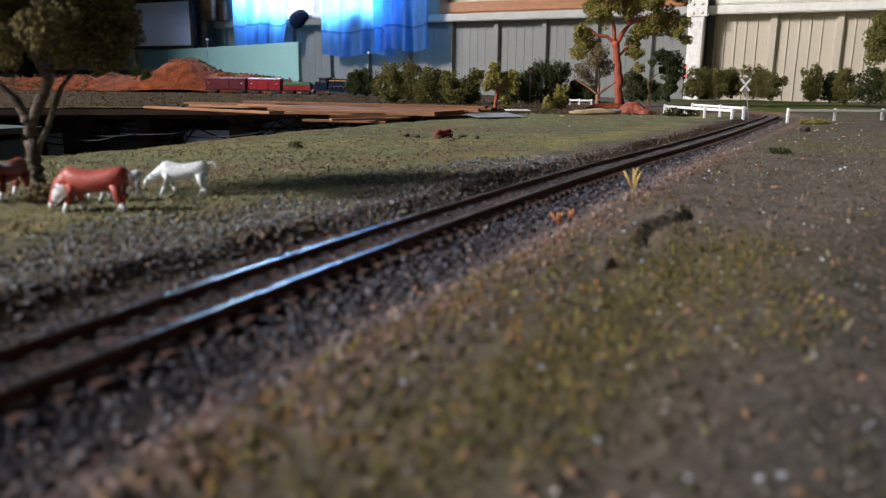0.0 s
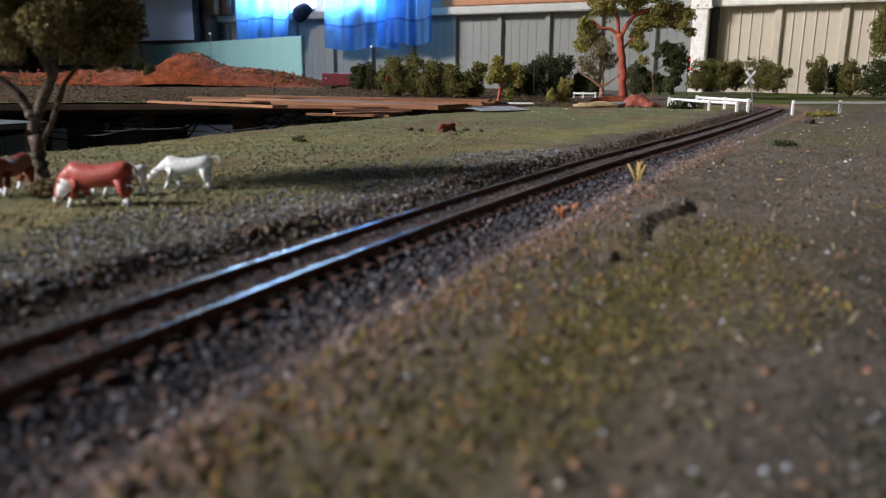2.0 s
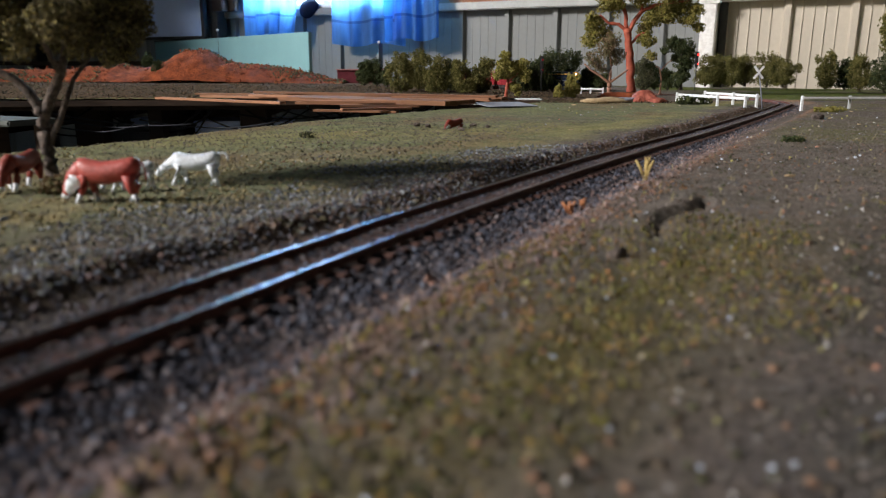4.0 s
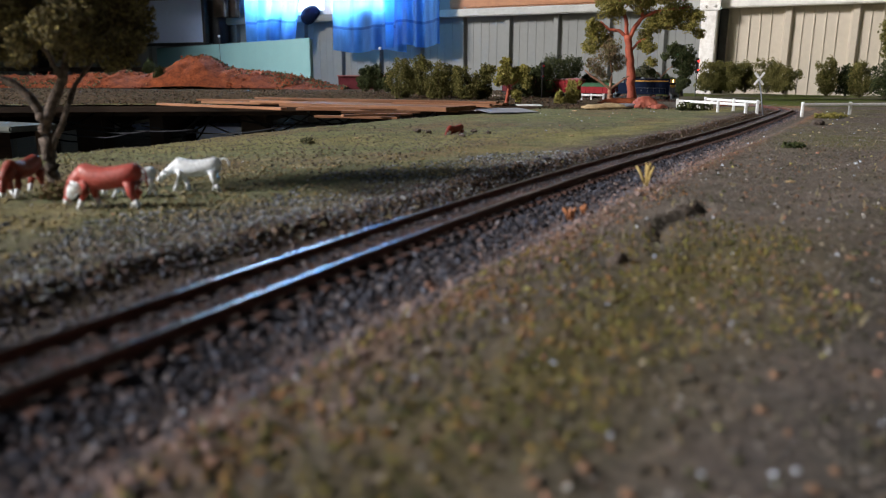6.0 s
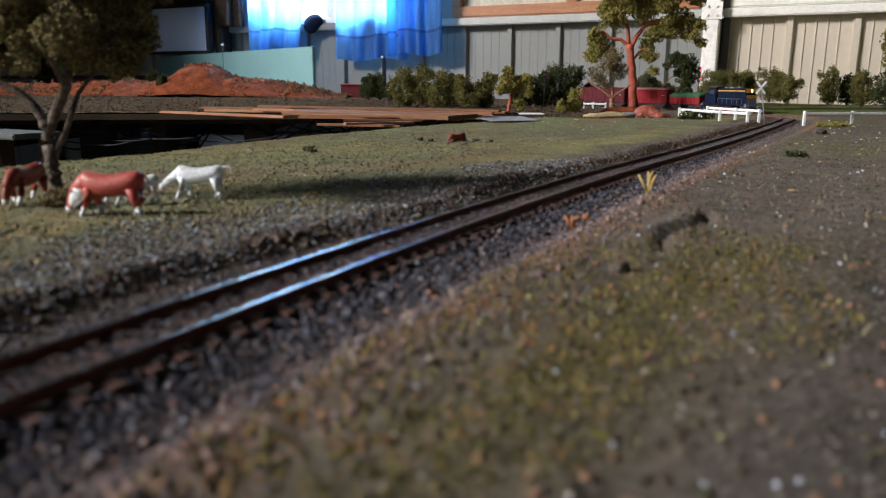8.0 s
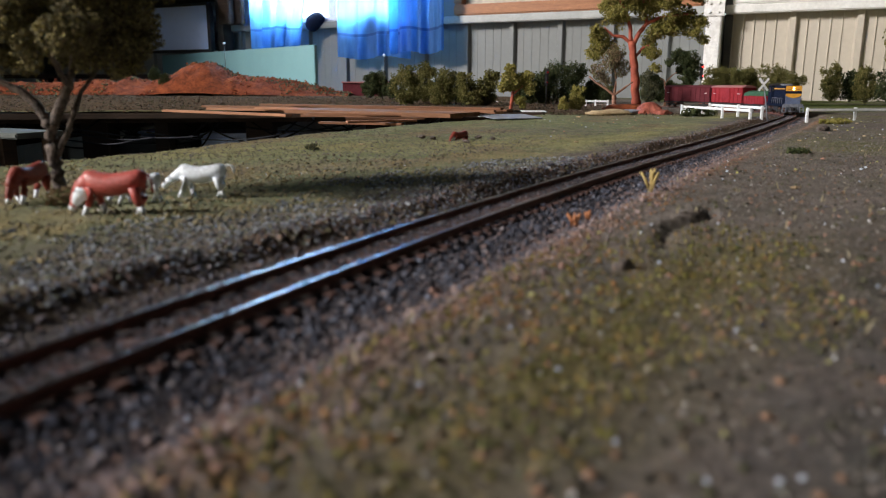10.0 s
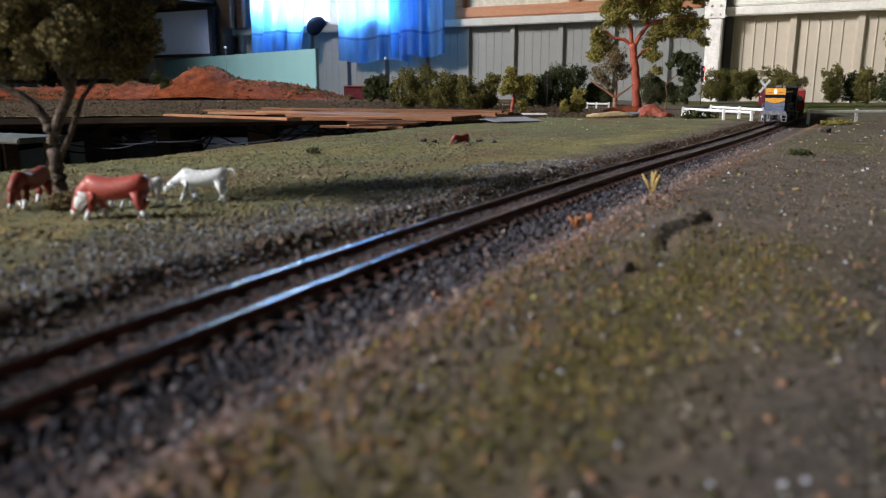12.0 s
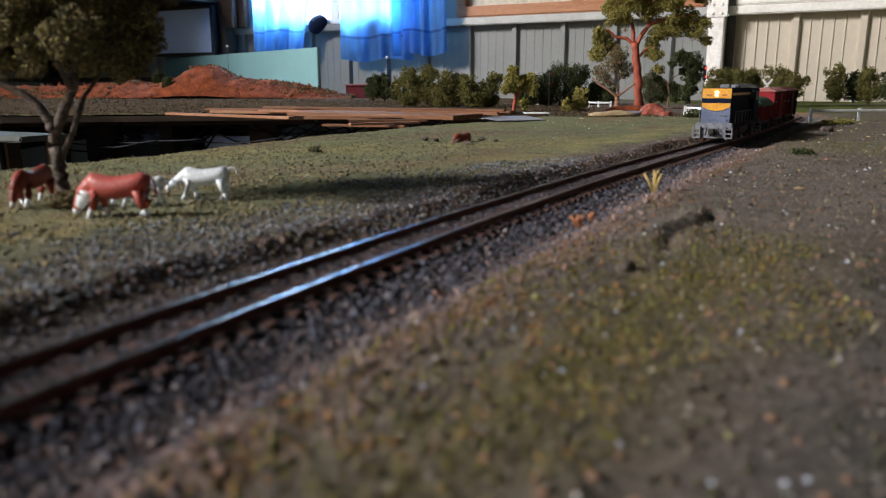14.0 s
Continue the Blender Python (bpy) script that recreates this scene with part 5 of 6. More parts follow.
# ---- animals ----
def animal(label, at, turn, size, coat, face, pale_legs, head_down=True, walking=False):
    """A standing or grazing animal about 1 long, scaled; it faces +x before the turn."""
    root = thing("cow_figurine", label, "cow", "grazing animals", at=pose(*at, 0, 0, turn))
    k = size

    def loft(name, rows, mat, n=14, lab=""):
        bm = bmesh.new()
        rings = []
        for x, y, z, w, h in rows:
            rings.append([bm.verts.new((x * k, (y + w * math.cos(2 * math.pi * i / n)) * k, (z + h * math.sin(2 * math.pi * i / n)) * k)) for i in range(n)])
        for a, b in zip(rings, rings[1:]):
            for i in range(n):
                bm.faces.new((a[i], a[(i + 1) % n], b[(i + 1) % n], b[i])).smooth = True
        bm.faces.new(rings[0])
        bm.faces.new(rings[-1][::-1])
        bmesh.ops.recalc_face_normals(bm, faces=bm.faces[:])
        return part(name, bm, mat, root, lab)
    loft("body", [(x, y, z + 0.026 - 0.012 * math.sin(x * 9 + 1.2), w * 0.94, h * 0.84) for x, y, z, w, h in [(-0.40, 0, 0.36, 0.02, 0.03), (-0.38, 0, 0.36, 0.07, 0.09), (-0.30, 0, 0.335, 0.115, 0.145), (-0.22, 0, 0.32, 0.12, 0.145), (-0.10, 0, 0.308, 0.135, 0.148), (0.02, 0, 0.302, 0.14, 0.152), (0.14, 0, 0.312, 0.13, 0.152), (0.22, 0, 0.33, 0.115, 0.148), (0.28, 0, 0.335, 0.09, 0.125), (0.33, 0, 0.32, 0.04, 0.06)]], coat)
    if walking:
        neck = [(0.20, 0, 0.36, 0.10), (0.30, 0, 0.34, 0.085), (0.40, 0, 0.28, 0.062), (0.46, 0, 0.235, 0.052)]
        head = [(0.44, 0, 0.262, 0.036), (0.475, 0, 0.235, 0.052), (0.525, 0, 0.175, 0.046), (0.56, 0, 0.125, 0.034)]
        ears = (0.45, 0.275)
    elif head_down:
        neck = [(0.18, 0, 0.35, 0.115), (0.28, 0, 0.33, 0.112), (0.36, 0, 0.265, 0.088), (0.405, 0, 0.205, 0.066)]
        head = [(0.375, 0, 0.262, 0.045), (0.405, 0, 0.215, 0.060), (0.435, 0, 0.145, 0.055), (0.462, 0, 0.075, 0.042), (0.470, 0, 0.035, 0.032)]
        ears = (0.39, 0.26)
    else:
        neck = [(0.18, 0, 0.35, 0.11), (0.34, 0, 0.40, 0.085), (0.42, 0, 0.43, 0.06)]
        head = [(0.40, 0, 0.46, 0.045), (0.44, 0, 0.44, 0.065), (0.51, 0, 0.41, 0.055), (0.57, 0, 0.38, 0.036)]
        ears = (0.43, 0.47)

    def limb(name, rows, mat, lab=""):
        bm = bmesh.new()
        tube(bm, [(x * k, y * k, z * k) for x, y, z, r in rows], [r * k for x, y, z, r in rows], 12)
        for v in bm.verts:
            v.co.y *= 0.82
        return part(name, bm, mat, root, lab)
    limb("neck", neck, coat)
    limb("head", head, coat)
    mx, mz = (0.088, 0.085) if walking else (0, 0)
    limb("muzzle", [(0.452 + mx, 0, 0.10 + mz, 0.04), (0.470 + mx, 0, 0.06 + mz, 0.044), (0.478 + mx, 0, 0.030 + mz, 0.032)], COW_WHITE)
    if face is not coat:
        limb("chest", [(0.21, 0, 0.235, 0.065), (0.27, 0, 0.26, 0.112), (0.335, 0, 0.245, 0.108), (0.39, 0, 0.185, 0.078), (0.43, 0, 0.115, 0.056), (0.45, 0, 0.08, 0.03)], face, "white chest")
    for s in (-1, 1):
        bm = bmesh.new()
        tube(bm, [(ears[0] * k, s * 0.04 * k, ears[1] * k), ((ears[0] - 0.01) * k, s * 0.10 * k, (ears[1] + 0.01) * k)], [0.018 * k, 0.006 * k], 6)
        part("ear", bm, coat, root)
    for x, s, fore in ((0.22, 1, 0.07), (0.20, -1, -0.06), (-0.29, 1, -0.08), (-0.31, -1, 0.06)):
        bm = bmesh.new()
        hip = 0.30
        tube(bm, [(x * k, s * 0.065 * k, hip * k), ((x - 0.012) * k, s * 0.07 * k, 0.17 * k), ((x + fore * 0.5) * k, s * 0.068 * k, 0.09 * k)], [0.075 * k, 0.045 * k, 0.032 * k], 8)
        leg = part("leg", bm, coat, root)
        bm = bmesh.new()
        tube(bm, [((x + fore * 0.5) * k, s * 0.068 * k, 0.095 * k), ((x + fore) * k, s * 0.066 * k, 0.03 * k), ((x + fore + 0.006) * k, s * 0.066 * k, -0.01 * k)], [0.032 * k, 0.028 * k, 0.036 * k], 8)
        part("hoof", bm, COW_WHITE if pale_legs else coat, leg)
    bm = bmesh.new()
    if walking:
        tail = [(-0.37, 0, 0.45, 0.017), (-0.44, 0, 0.475, 0.015), (-0.50, 0.01, 0.46, 0.014), (-0.53, 0.01, 0.40, 0.020), (-0.53, 0.01, 0.36, 0.010)]
    else:
        tail = [(-0.37, 0, 0.45, 0.016), (-0.425, 0, 0.43, 0.013), (-0.455, 0.01, 0.35, 0.010), (-0.46, 0.01, 0.25, 0.016)]
    tube(bm, [(x * k, y * k, z * k) for x, y, z, r in tail], [r * k for x, y, z, r in tail], 6)
    part("tail", bm, coat, root)


animal("red and white model cow grazing by the tree", (-0.1222, 0.2735, -0.0004), 176, 0.0340, COW_PATCH, COW_WHITE, True)
animal("dark red model cow grazing under the tree", (-0.1690, 0.302, 0.0), 268, 0.0310, COW_RED, COW_RED, True)
animal("white model cow grazing on the field", (-0.1040, 0.319, -0.0006), 176, 0.0290, COW_WHITE, COW_WHITE, True, True, True)
animal("white model calf behind the red cow", (-0.124, 0.301, -0.0002), 195, 0.0235, COW_WHITE, COW_WHITE, True)
animal("small red model cow far out on the field", (0.0165, 0.648, -0.0050), 225, 0.0250, COW_RED, COW_WHITE, True)


# ---- fences, crossing, signal ----
def fence(points, height, label):
    root = thing("fence", label, "fence", "white fences at the crossing")
    for x, y in points:
        bm = bmesh.new()
        box(bm, x - 0.0017, x + 0.0017, y - 0.0017, y + 0.0017, -0.004, height + 0.0015, bevel=0.0004)
        part("post", bm, WHITE_PAINT, root)
    for a, b in zip(points, points[1:]):
        d = Vector((b[0] - a[0], b[1] - a[1], 0))
        m = Matrix.Translation((a[0], a[1], 0)) @ pose(0, 0, 0, 0, 0, math.degrees(math.atan2(d.y, d.x)))
        bm = bmesh.new()
        box(bm, -0.002, d.length + 0.002, -0.0038, -0.0012, height - 0.0036, height, bevel=0.0008)
        bmesh.ops.transform(bm, matrix=m, verts=bm.verts[:])
        part("rail", bm, WHITE_PAINT, root)


fence([(0.4153, 1.0008), (0.400, 1.060), (0.376, 1.165)], 0.0145, "white post and rail fence along the near side of the crossing")
fence([(0.4500, 1.046), (0.4420, 1.110), (0.4300, 1.195)], 0.0165, "white post and rail fence behind the crossing sign")
fence([(0.5010, 1.0200), (0.5730, 1.0320), (0.648, 1.044), (0.73, 1.056)], 0.0150, "long white post and rail fence beside the road")
fence([(0.3143, 1.62), (0.3329, 1.61), (0.3572, 1.60)], 0.012, "short white fence under the trees")


def crossing_sign():
    x, y = 0.4560, 1.042
    root = thing("crossing_sign", "white crossbuck sign on a slim grey post", "sign", at=pose(x, y, 0, 0, 0, 0))
    bm = bmesh.new()
    tube(bm, [(0.0015, 0, -0.004), (-0.004, 0, 0.025), (-0.0105, 0, 0.0535)], 0.0009, 8)
    part("post", bm, LOCO_GREY, root)
    for a in (52, 128):
        bm = bmesh.new()
        box(bm, -0.0105, 0.0105, -0.0006, 0.0004, -0.0015, 0.0015, bevel=0.0002)
        bmesh.ops.transform(bm, matrix=pose(-0.0098, -0.0015 - (a > 90) * 0.0008, 0.0470) @ pose(0, 0, 0, 0, a, 0), verts=bm.verts[:])
        arm = part("arm", bm, WHITE_PAINT, root)
    bm = bmesh.new()
    box(bm, -0.0128, -0.0068, -0.0028, -0.0024, 0.0462, 0.0478)
    part("lettering_bar", bm, BLACK, root)


crossing_sign()


def signal(x, y, height, turn, lit):
    root = thing("railway_signal", "slim railway signal post with red lamps lit" if lit else "slim railway signal post beside the bushes", "signal", "signals", at=pose(x, y, 0, 0, 0, turn))
    bm = bmesh.new()
    tube(bm, [(0, 0, -0.004), (0, 0, height)], 0.0011, 8)
    part("post", bm, BLACK, root)
    bm = bmesh.new()
    box(bm, -0.0045, 0.0045, -0.0005, 0.0015, height - 0.034, height + 0.004, bevel=0.001)
    part("target", bm, BLACK, root)
    for z in (height - 0.004, height - 0.026):
        bm = bmesh.new()
        tube(bm, [(0, -0.0005, z), (0, -0.006, z)], 0.0030, 12)
        hood = part("hood", bm, BLACK, root)
        bm = bmesh.new()
        tube(bm, [(0, -0.006, z), (0, -0.0066, z)], 0.0025 if z > height - 0.01 else 0.0017, 12)
        part("lens", bm, RED_LAMP if lit else VAN_RED, hood, "glowing red lens" if lit else "unlit red lens")


signal(0.6562, 1.9, 0.0921, 10, True)
signal(0.2422, 1.72, 0.0755, 10, False)


def yard_lamp(x, y, z0, height):
    root = thing("yard_lamp", "slim model yard lamp with a white globe", "lamp", "yard lamps", at=pose(x, y, z0))
    bm = bmesh.new()
    tube(bm, [(0, 0, -0.006), (0, 0, height)], 0.0010, 6)
    part("post", bm, BLACK, root)
    bm = bmesh.new()
    ball(bm, (0, 0, height + 0.004), 0.0048, 2, (1, 1, 0.9))
    part("globe", bm, PAPER, root, "white globe")


yard_lamp(-0.1689, 2.30, 0.004, 0.128 - 0.008)
yard_lamp(-0.7512, 2.66, 0.004, 0.1786 - 0.008)


def platform():
    root = thing("brick_platform", "low red brick platform with a pale coping", "platform")
    bm = bmesh.new()
    box(bm, -0.3118, -0.1523, 2.42, 2.47, -0.002, 0.0462)
    part("wall", bm, VAN_DARK, root)
    bm = bmesh.new()
    box(bm, -0.3154, -0.1487, 2.415, 2.475, 0.0462, 0.0498)
    part("coping", bm, VAN_ROOF, root)


platform()


# ---- small things on the ground ----
def rock(name, at, size, mat, label, category, seed, squash=(1, 1, 0.6), turn=0):
    bm = bmesh.new()
    ball(bm, (0, 0, 0), 1.0, 3)
    r = np.random.default_rng(seed)
    ph = r.uniform(0, 6.283, 6)
    for v in bm.verts:
        n = 1 + 0.22 * math.sin(v.co.x * 3.1 + ph[0]) * math.sin(v.co.y * 3.7 + ph[1]) + 0.12 * math.sin(v.co.z * 7 + ph[2]) * math.sin(v.co.x * 8 + ph[3]) + 0.05 * math.sin(v.co.y * 17 + ph[4])
        v.co = Vector((v.co.x * n * size * squash[0], v.co.y * n * size * squash[1], v.co.z * n * size * squash[2]))
    ob = tagged(mesh_object(name, bm, mat), label, category)
    ob.matrix_basis = pose(*at, 0, 0, turn)


POT_CLAY = paint("crimson_clay", (0.20, 0.035, 0.022), (0.42, 0.13, 0.085), 0.7, 200, 50, dist=0.003, strength=0.9)
SANDSTONE = paint("split_sandstone", (0.34, 0.23, 0.12), (0.58, 0.44, 0.26), 0.9, 400, 80, dist=0.002, strength=0.8)
rock("sandstone_slab", (0.2638, 1.17, 0.002), 0.036, SANDSTONE, "flat pale sandstone slab lying on the grass", "rock", 3, (1.1, 0.5, 0.16), 4)
rock("grey_slab", (0.3065, 1.20, 0.003), 0.02, LOCO_GREY, "flat grey stone leaning on the slab", "rock", 4, (1.0, 0.4, 0.2), 20)
rock("clay_boulder", (0.3362, 1.20, 0.004), 0.021, POT_CLAY, "lump of red clay beside the tree", "rock", 5, (1.1, 0.8, 0.62), 0)
rock("clay_boulder", (0.3471, 1.17, 0.001), 0.012, POT_CLAY, "small lump of red clay on the grass", "rock", 9, (1.1, 0.8, 0.6), 0)
rock("clay_boulder", (0.365, 1.45, 0.001), 0.03, CLAY, "low patch of red clay under the tall tree", "rock", 6, (1.6, 0.8, 0.25), 0)
rock("orange_stone", (0.5084, 1.30, 0.004), 0.012, CLAY, "orange stone behind the fence", "rock", 7, (1.4, 0.8, 0.5), 0)
rock("dark_clod", (0.4111, 0.80, 0.0005), 0.0062, BARK, "dark clod of earth on the dirt", "rock", 8, (1.2, 0.8, 0.6), 20)
rock("dark_clod", (0.0489, 0.191, 0.0), 0.0026, BARK, "dark clod of earth among the olive turf", "rock", 31, (1.2, 0.8, 0.8), 20)
rock("grey_pebble", (0.0203, 0.70, 0.0), 0.004, BARK, "dark pebble on the field", "rock", 11, (1.2, 0.8, 0.6), 20)
def paper_sheet(x, y, z, w, d, turn, label, mat=PAPER):
    bm = bmesh.new()
    box(bm, -w / 2, w / 2, -d / 2, d / 2, 0, 0.0008)
    for v in bm.verts:
        v.co.z += 0.002 * (v.co.x / w) ** 2
    o = tagged(mesh_object("paper_sheet", bm, mat), label, "paper")
    o.matrix_basis = pose(x, y, z, 4, 0, turn)


paper_sheet(0.0615, 1.08, 0.002, 0.035, 0.05, 25, "pale card lying beside the timber strips")
paper_sheet(0.095, 1.02, 0.0022, 0.075, 0.05, 25, "grey card lying on the edge of the grass", LOCO_GREY)
paper_sheet(0.1517, 1.22, 0.002, 0.04, 0.02, 5, "white paper scrap on the grass")
for i, (x, y) in enumerate(((0.034, 0.665), (-0.006, 0.655), (0.046, 0.650), (0.022, 0.618), (-0.016, 0.668))):
    rock("earth_clod", (x, y, 0.0004), 0.0026, BARK, "small brown clod near the far cow", "rock", 60 + i, (1.2, 0.8, 0.6), 50 * i)
for i, (x, y, s) in enumerate(((-0.062, 0.585, 0.0022), (0.113, 0.617, 0.0024), (-0.02, 0.42, 0.0016), (0.31, 0.64, 0.0022), (-0.055, 0.40, 0.0018), (0.168, 0.345, 0.0026), (0.42, 0.79, 0.003), (0.52, 0.93, 0.003), (0.40, 0.70, 0.002), (0.20, 1.08, 0.004))):
    rock("pale_flake", (x, y, 0.0004), s * 0.75, SANDSTONE, "pale flake lying on the ground", "flake", 20 + i, (1.3, 0.7, 0.3), 37 * i)


def tuft(at, n, height, mat, label, spread, seed):
    r = random.Random(seed)
    root = thing("grass_tuft", label, "grass tuft", at=pose(*at))
    for i in range(n):
        a, lean = r.uniform(0, 6.283), r.uniform(0.15, spread)
        h = height * r.uniform(0.6, 1.0)
        tip = Vector((math.cos(a) * lean * h, math.sin(a) * lean * h, h))
        bm = bmesh.new()
        tube(bm, [(0.0006 * math.cos(a), 0.0006 * math.sin(a), -0.001), tip * 0.55 + Vector((0, 0, 0.0003)), tip], [0.0004, 0.00075, 0.0005], 5)
        part("blade", bm, mat, root)


STRAW_YELLOW = paint("yellow_straw", (0.36, 0.26, 0.09), (0.52, 0.40, 0.16), 0.8, 600, 200)
ORANGE_STEM = paint("orange_stem", (0.33, 0.12, 0.05), (0.45, 0.20, 0.09), 0.8, 600, 200)
tuft((0.0995, 0.345, -0.001), 6, 0.0112, STRAW_YELLOW, "tuft of yellow straw beside the track", 0.75, 6)
tuft((0.0500, 0.268, -0.003), 4, 0.0048, ORANGE_STEM, "orange plant stems at the edge of the ballast", 1.6, 8)
tuft((0.0560, 0.274, -0.003), 2, 0.0055, ORANGE_STEM, "dry stems at the edge of the ballast", 0.5, 9)


def low_plant(at, half, height, mat, label, n, size, flowers=0):
    root = thing("low_plant", label, "plant", at=pose(*at))
    r = random.Random(n)
    cl = [(r.uniform(-0.6, 0.6) * half, r.uniform(-0.3, 0.3) * half, height * 0.35, half * 0.5, half * 0.4, height * 0.5) for _ in range(5)]
    v, f = leaf_cloud(cl, n, size, n)
    raw("leaves", v, f, mat, root)
    if flowers:
        c = np.stack([RNG.uniform(-half, half, flowers), RNG.uniform(-half * 0.6, 0, flowers), RNG.uniform(0.2, 1.0, flowers) * height], 1)
        v, f = pieces(c, RNG.uniform(0.0008, 0.0018, flowers), OCTA, OCTA_F)
        tagged(raw("blossom", v, f, PAPER, root), "white blossom")


low_plant((0.3902, 1.13, 0.0), 0.026, 0.014, LEAF_DARK, "low dark shrub with white blossom by the fence", 420, (0.0012, 0.0026), 40)
low_plant((0.247, 0.517, 0.0), 0.011, 0.005, LEAF_DARK, "low green plant on the dirt", 240, (0.0006, 0.0014))
low_plant((0.4922, 0.93, 0.0), 0.022, 0.008, LEAF_GOLD, "low yellow-green plant on the dirt", 300, (0.0008, 0.0018))
low_plant((-0.0929, 0.54, 0.0), 0.006, 0.005, LEAF_SHADE, "small weed on the field", 120, (0.0004, 0.001))
low_plant((-0.1520, 0.292, 0.0), 0.014, 0.008, TWIG, "grey-brown weeds round the foot of the tree", 500, (0.0005, 0.0012))


# ---- the train ----
def cyl_y(bm, x, z, r, y0, y1, n=14):
    tube(bm, [(x, y0, z), (x, y1, z)], r, n)


def bogie(root, x, wheelbase, r=0.0052):
    bm = bmesh.new()
    for s in (-1, 1):
        box(bm, x - wheelbase * 0.75, x + wheelbase * 0.75, s * 0.0125 - 0.0012, s * 0.0125 + 0.0012, 0.0035, 0.0075, bevel=0.0004)
        for a in (-0.5, 0.5):
            box(bm, x + a * wheelbase - 0.0022, x + a * wheelbase + 0.0022, s * 0.0140 - 0.0008, s * 0.0140 + 0.0008, 0.0028, 0.0078)
    box(bm, x - 0.003, x + 0.003, -0.0125, 0.0125, 0.005, 0.009)
    b = part("bogie", bm, UNDER, root)
    for a in (-0.5, 0.5):
        bm = bmesh.new()
        for s in (-1, 1):
            cyl_y(bm, x + a * wheelbase, r, r, s * 0.0100 - 0.0013, s * 0.0100 + 0.0013)
        cyl_y(bm, x + a * wheelbase, r, 0.0012, -0.010, 0.010, 8)
        part("wheelset", bm, RUST, b)


def coupler(root, x, d):
    bm = bmesh.new()
    box(bm, min(x, x + d * 0.005), max(x, x + d * 0.005), -0.0016, 0.0016, 0.0075, 0.0115, bevel=0.0004)
    part("coupler", bm, UNDER, root)


def locomotive():
    root = thing("locomotive", "dark blue and gold model diesel locomotive with headlight lit", "locomotive", "train")
    L = LOCO_L

    def block(name, dims, mat, label="", bevel=0.0006, under=None):
        bm = bmesh.new()
        box(bm, *dims, bevel=bevel)
        return part(name, bm, mat, under or root, label)
    f, b = L / 2, -L / 2
    block("footplate", (b + 0.004, f - 0.004, -0.0152, 0.0152, 0.0125, 0.0160), LOCO_BLUE)
    hood = block("long_hood", (b + 0.047, f - 0.006, -0.0118, 0.0118, 0.0160, 0.0452), LOCO_BLUE, bevel=0.0014)
    block("short_hood", (b + 0.006, b + 0.022, -0.0118, 0.0118, 0.0160, 0.036), LOCO_BLUE, bevel=0.0014)
    cab = block("cab", (b + 0.022, b + 0.047, -0.0160, 0.0160, 0.0160, 0.0450), LOCO_BLUE, bevel=0.0008)
    bm = bmesh.new()
    prism(bm, [(-0.0178, 0.0450), (-0.0150, 0.0475), (0, 0.0490), (0.0150, 0.0475), (0.0178, 0.0450)], -0.015, 0.015)
    bmesh.ops.transform(bm, matrix=pose(b + 0.0345, 0, 0, 0, 0, 90), verts=bm.verts[:])
    part("cab_roof", bm, UNDER, cab, "black overhanging cab roof")
    for s in (-1, 1):
        block("side_window", (b + 0.027, b + 0.042, s * 0.0162 - 0.0003, s * 0.0162 + 0.0003, 0.034, 0.042), BLACK, bevel=0, under=cab)
        block("front_window", (b + 0.0470, b + 0.0476, s * 0.0139 - 0.0015, s * 0.0139 + 0.0015, 0.0355, 0.0425), BLACK, bevel=0, under=cab)
        stripe = block("stripe", (b + 0.048, f - 0.010, s * 0.0120 - 0.0002, s * 0.0120 + 0.0002, 0.0392, 0.0412), LOCO_GOLD, "gold waist stripe", bevel=0, under=hood)
        for k in range(9):
            x = b + 0.056 + k * 0.0085
            block("hood_door", (x, x + 0.0072, s * 0.0120 - 0.00025, s * 0.0120 + 0.00025, 0.0185, 0.0375), LOCO_BLUE, bevel=0.0001, under=hood)
        bm = bmesh.new()
        for k in range(6):
            x = b + 0.052 + k * (L - 0.065) / 5
            tube(bm, [(x, s * 0.0148, 0.016), (x, s * 0.0148, 0.0255)], 0.00035, 6)
        tube(bm, [(b + 0.052, s * 0.0148, 0.0255), (f - 0.013, s * 0.0148, 0.0255)], 0.00035, 6)
        part("handrail", bm, PILOT_GREY, root)
    # nose: gold above and a gold chevron on grey-blue
    x = f - 0.006
    block("nose_top", (x, x + 0.0005, -0.0116, 0.0116, 0.0368, 0.0448), LOCO_GOLD, "gold upper nose panel", bevel=0, under=hood)
    block("nose_band", (x, x + 0.0004, -0.0116, 0.0116, 0.0330, 0.0366), LOCO_BLUE, bevel=0, under=hood)
    block("nose_lower", (x, x + 0.0004, -0.0116, 0.0116, 0.0160, 0.0328), NOSE_BLUE, "grey-blue lower nose", bevel=0, under=hood)
    bm = bmesh.new()
    prism(bm, [(-0.0116, 0.0328), (0.0116, 0.0328), (0.0112, 0.0296), (0.006, 0.0272), (0, 0.0262), (-0.006, 0.0272), (-0.0112, 0.0296)], 0.0, 0.0009)
    bmesh.ops.transform(bm, matrix=pose(x + 0.0010, 0, 0, 0, 0, 90), verts=bm.verts[:])
    part("chevron", bm, LOCO_GOLD, hood, "gold chevron")
    for s in (-1, 1):
        block("number_bar", (x + 0.0004, x + 0.0009, s * 0.0062 - 0.0022, s * 0.0062 + 0.0022, 0.0388, 0.0400), BROWN_WOOD, bevel=0, under=hood)
    bm = bmesh.new()
    tube(bm, [(x, 0, 0.0415), (x + 0.0014, 0, 0.0415)], 0.0013, 14)
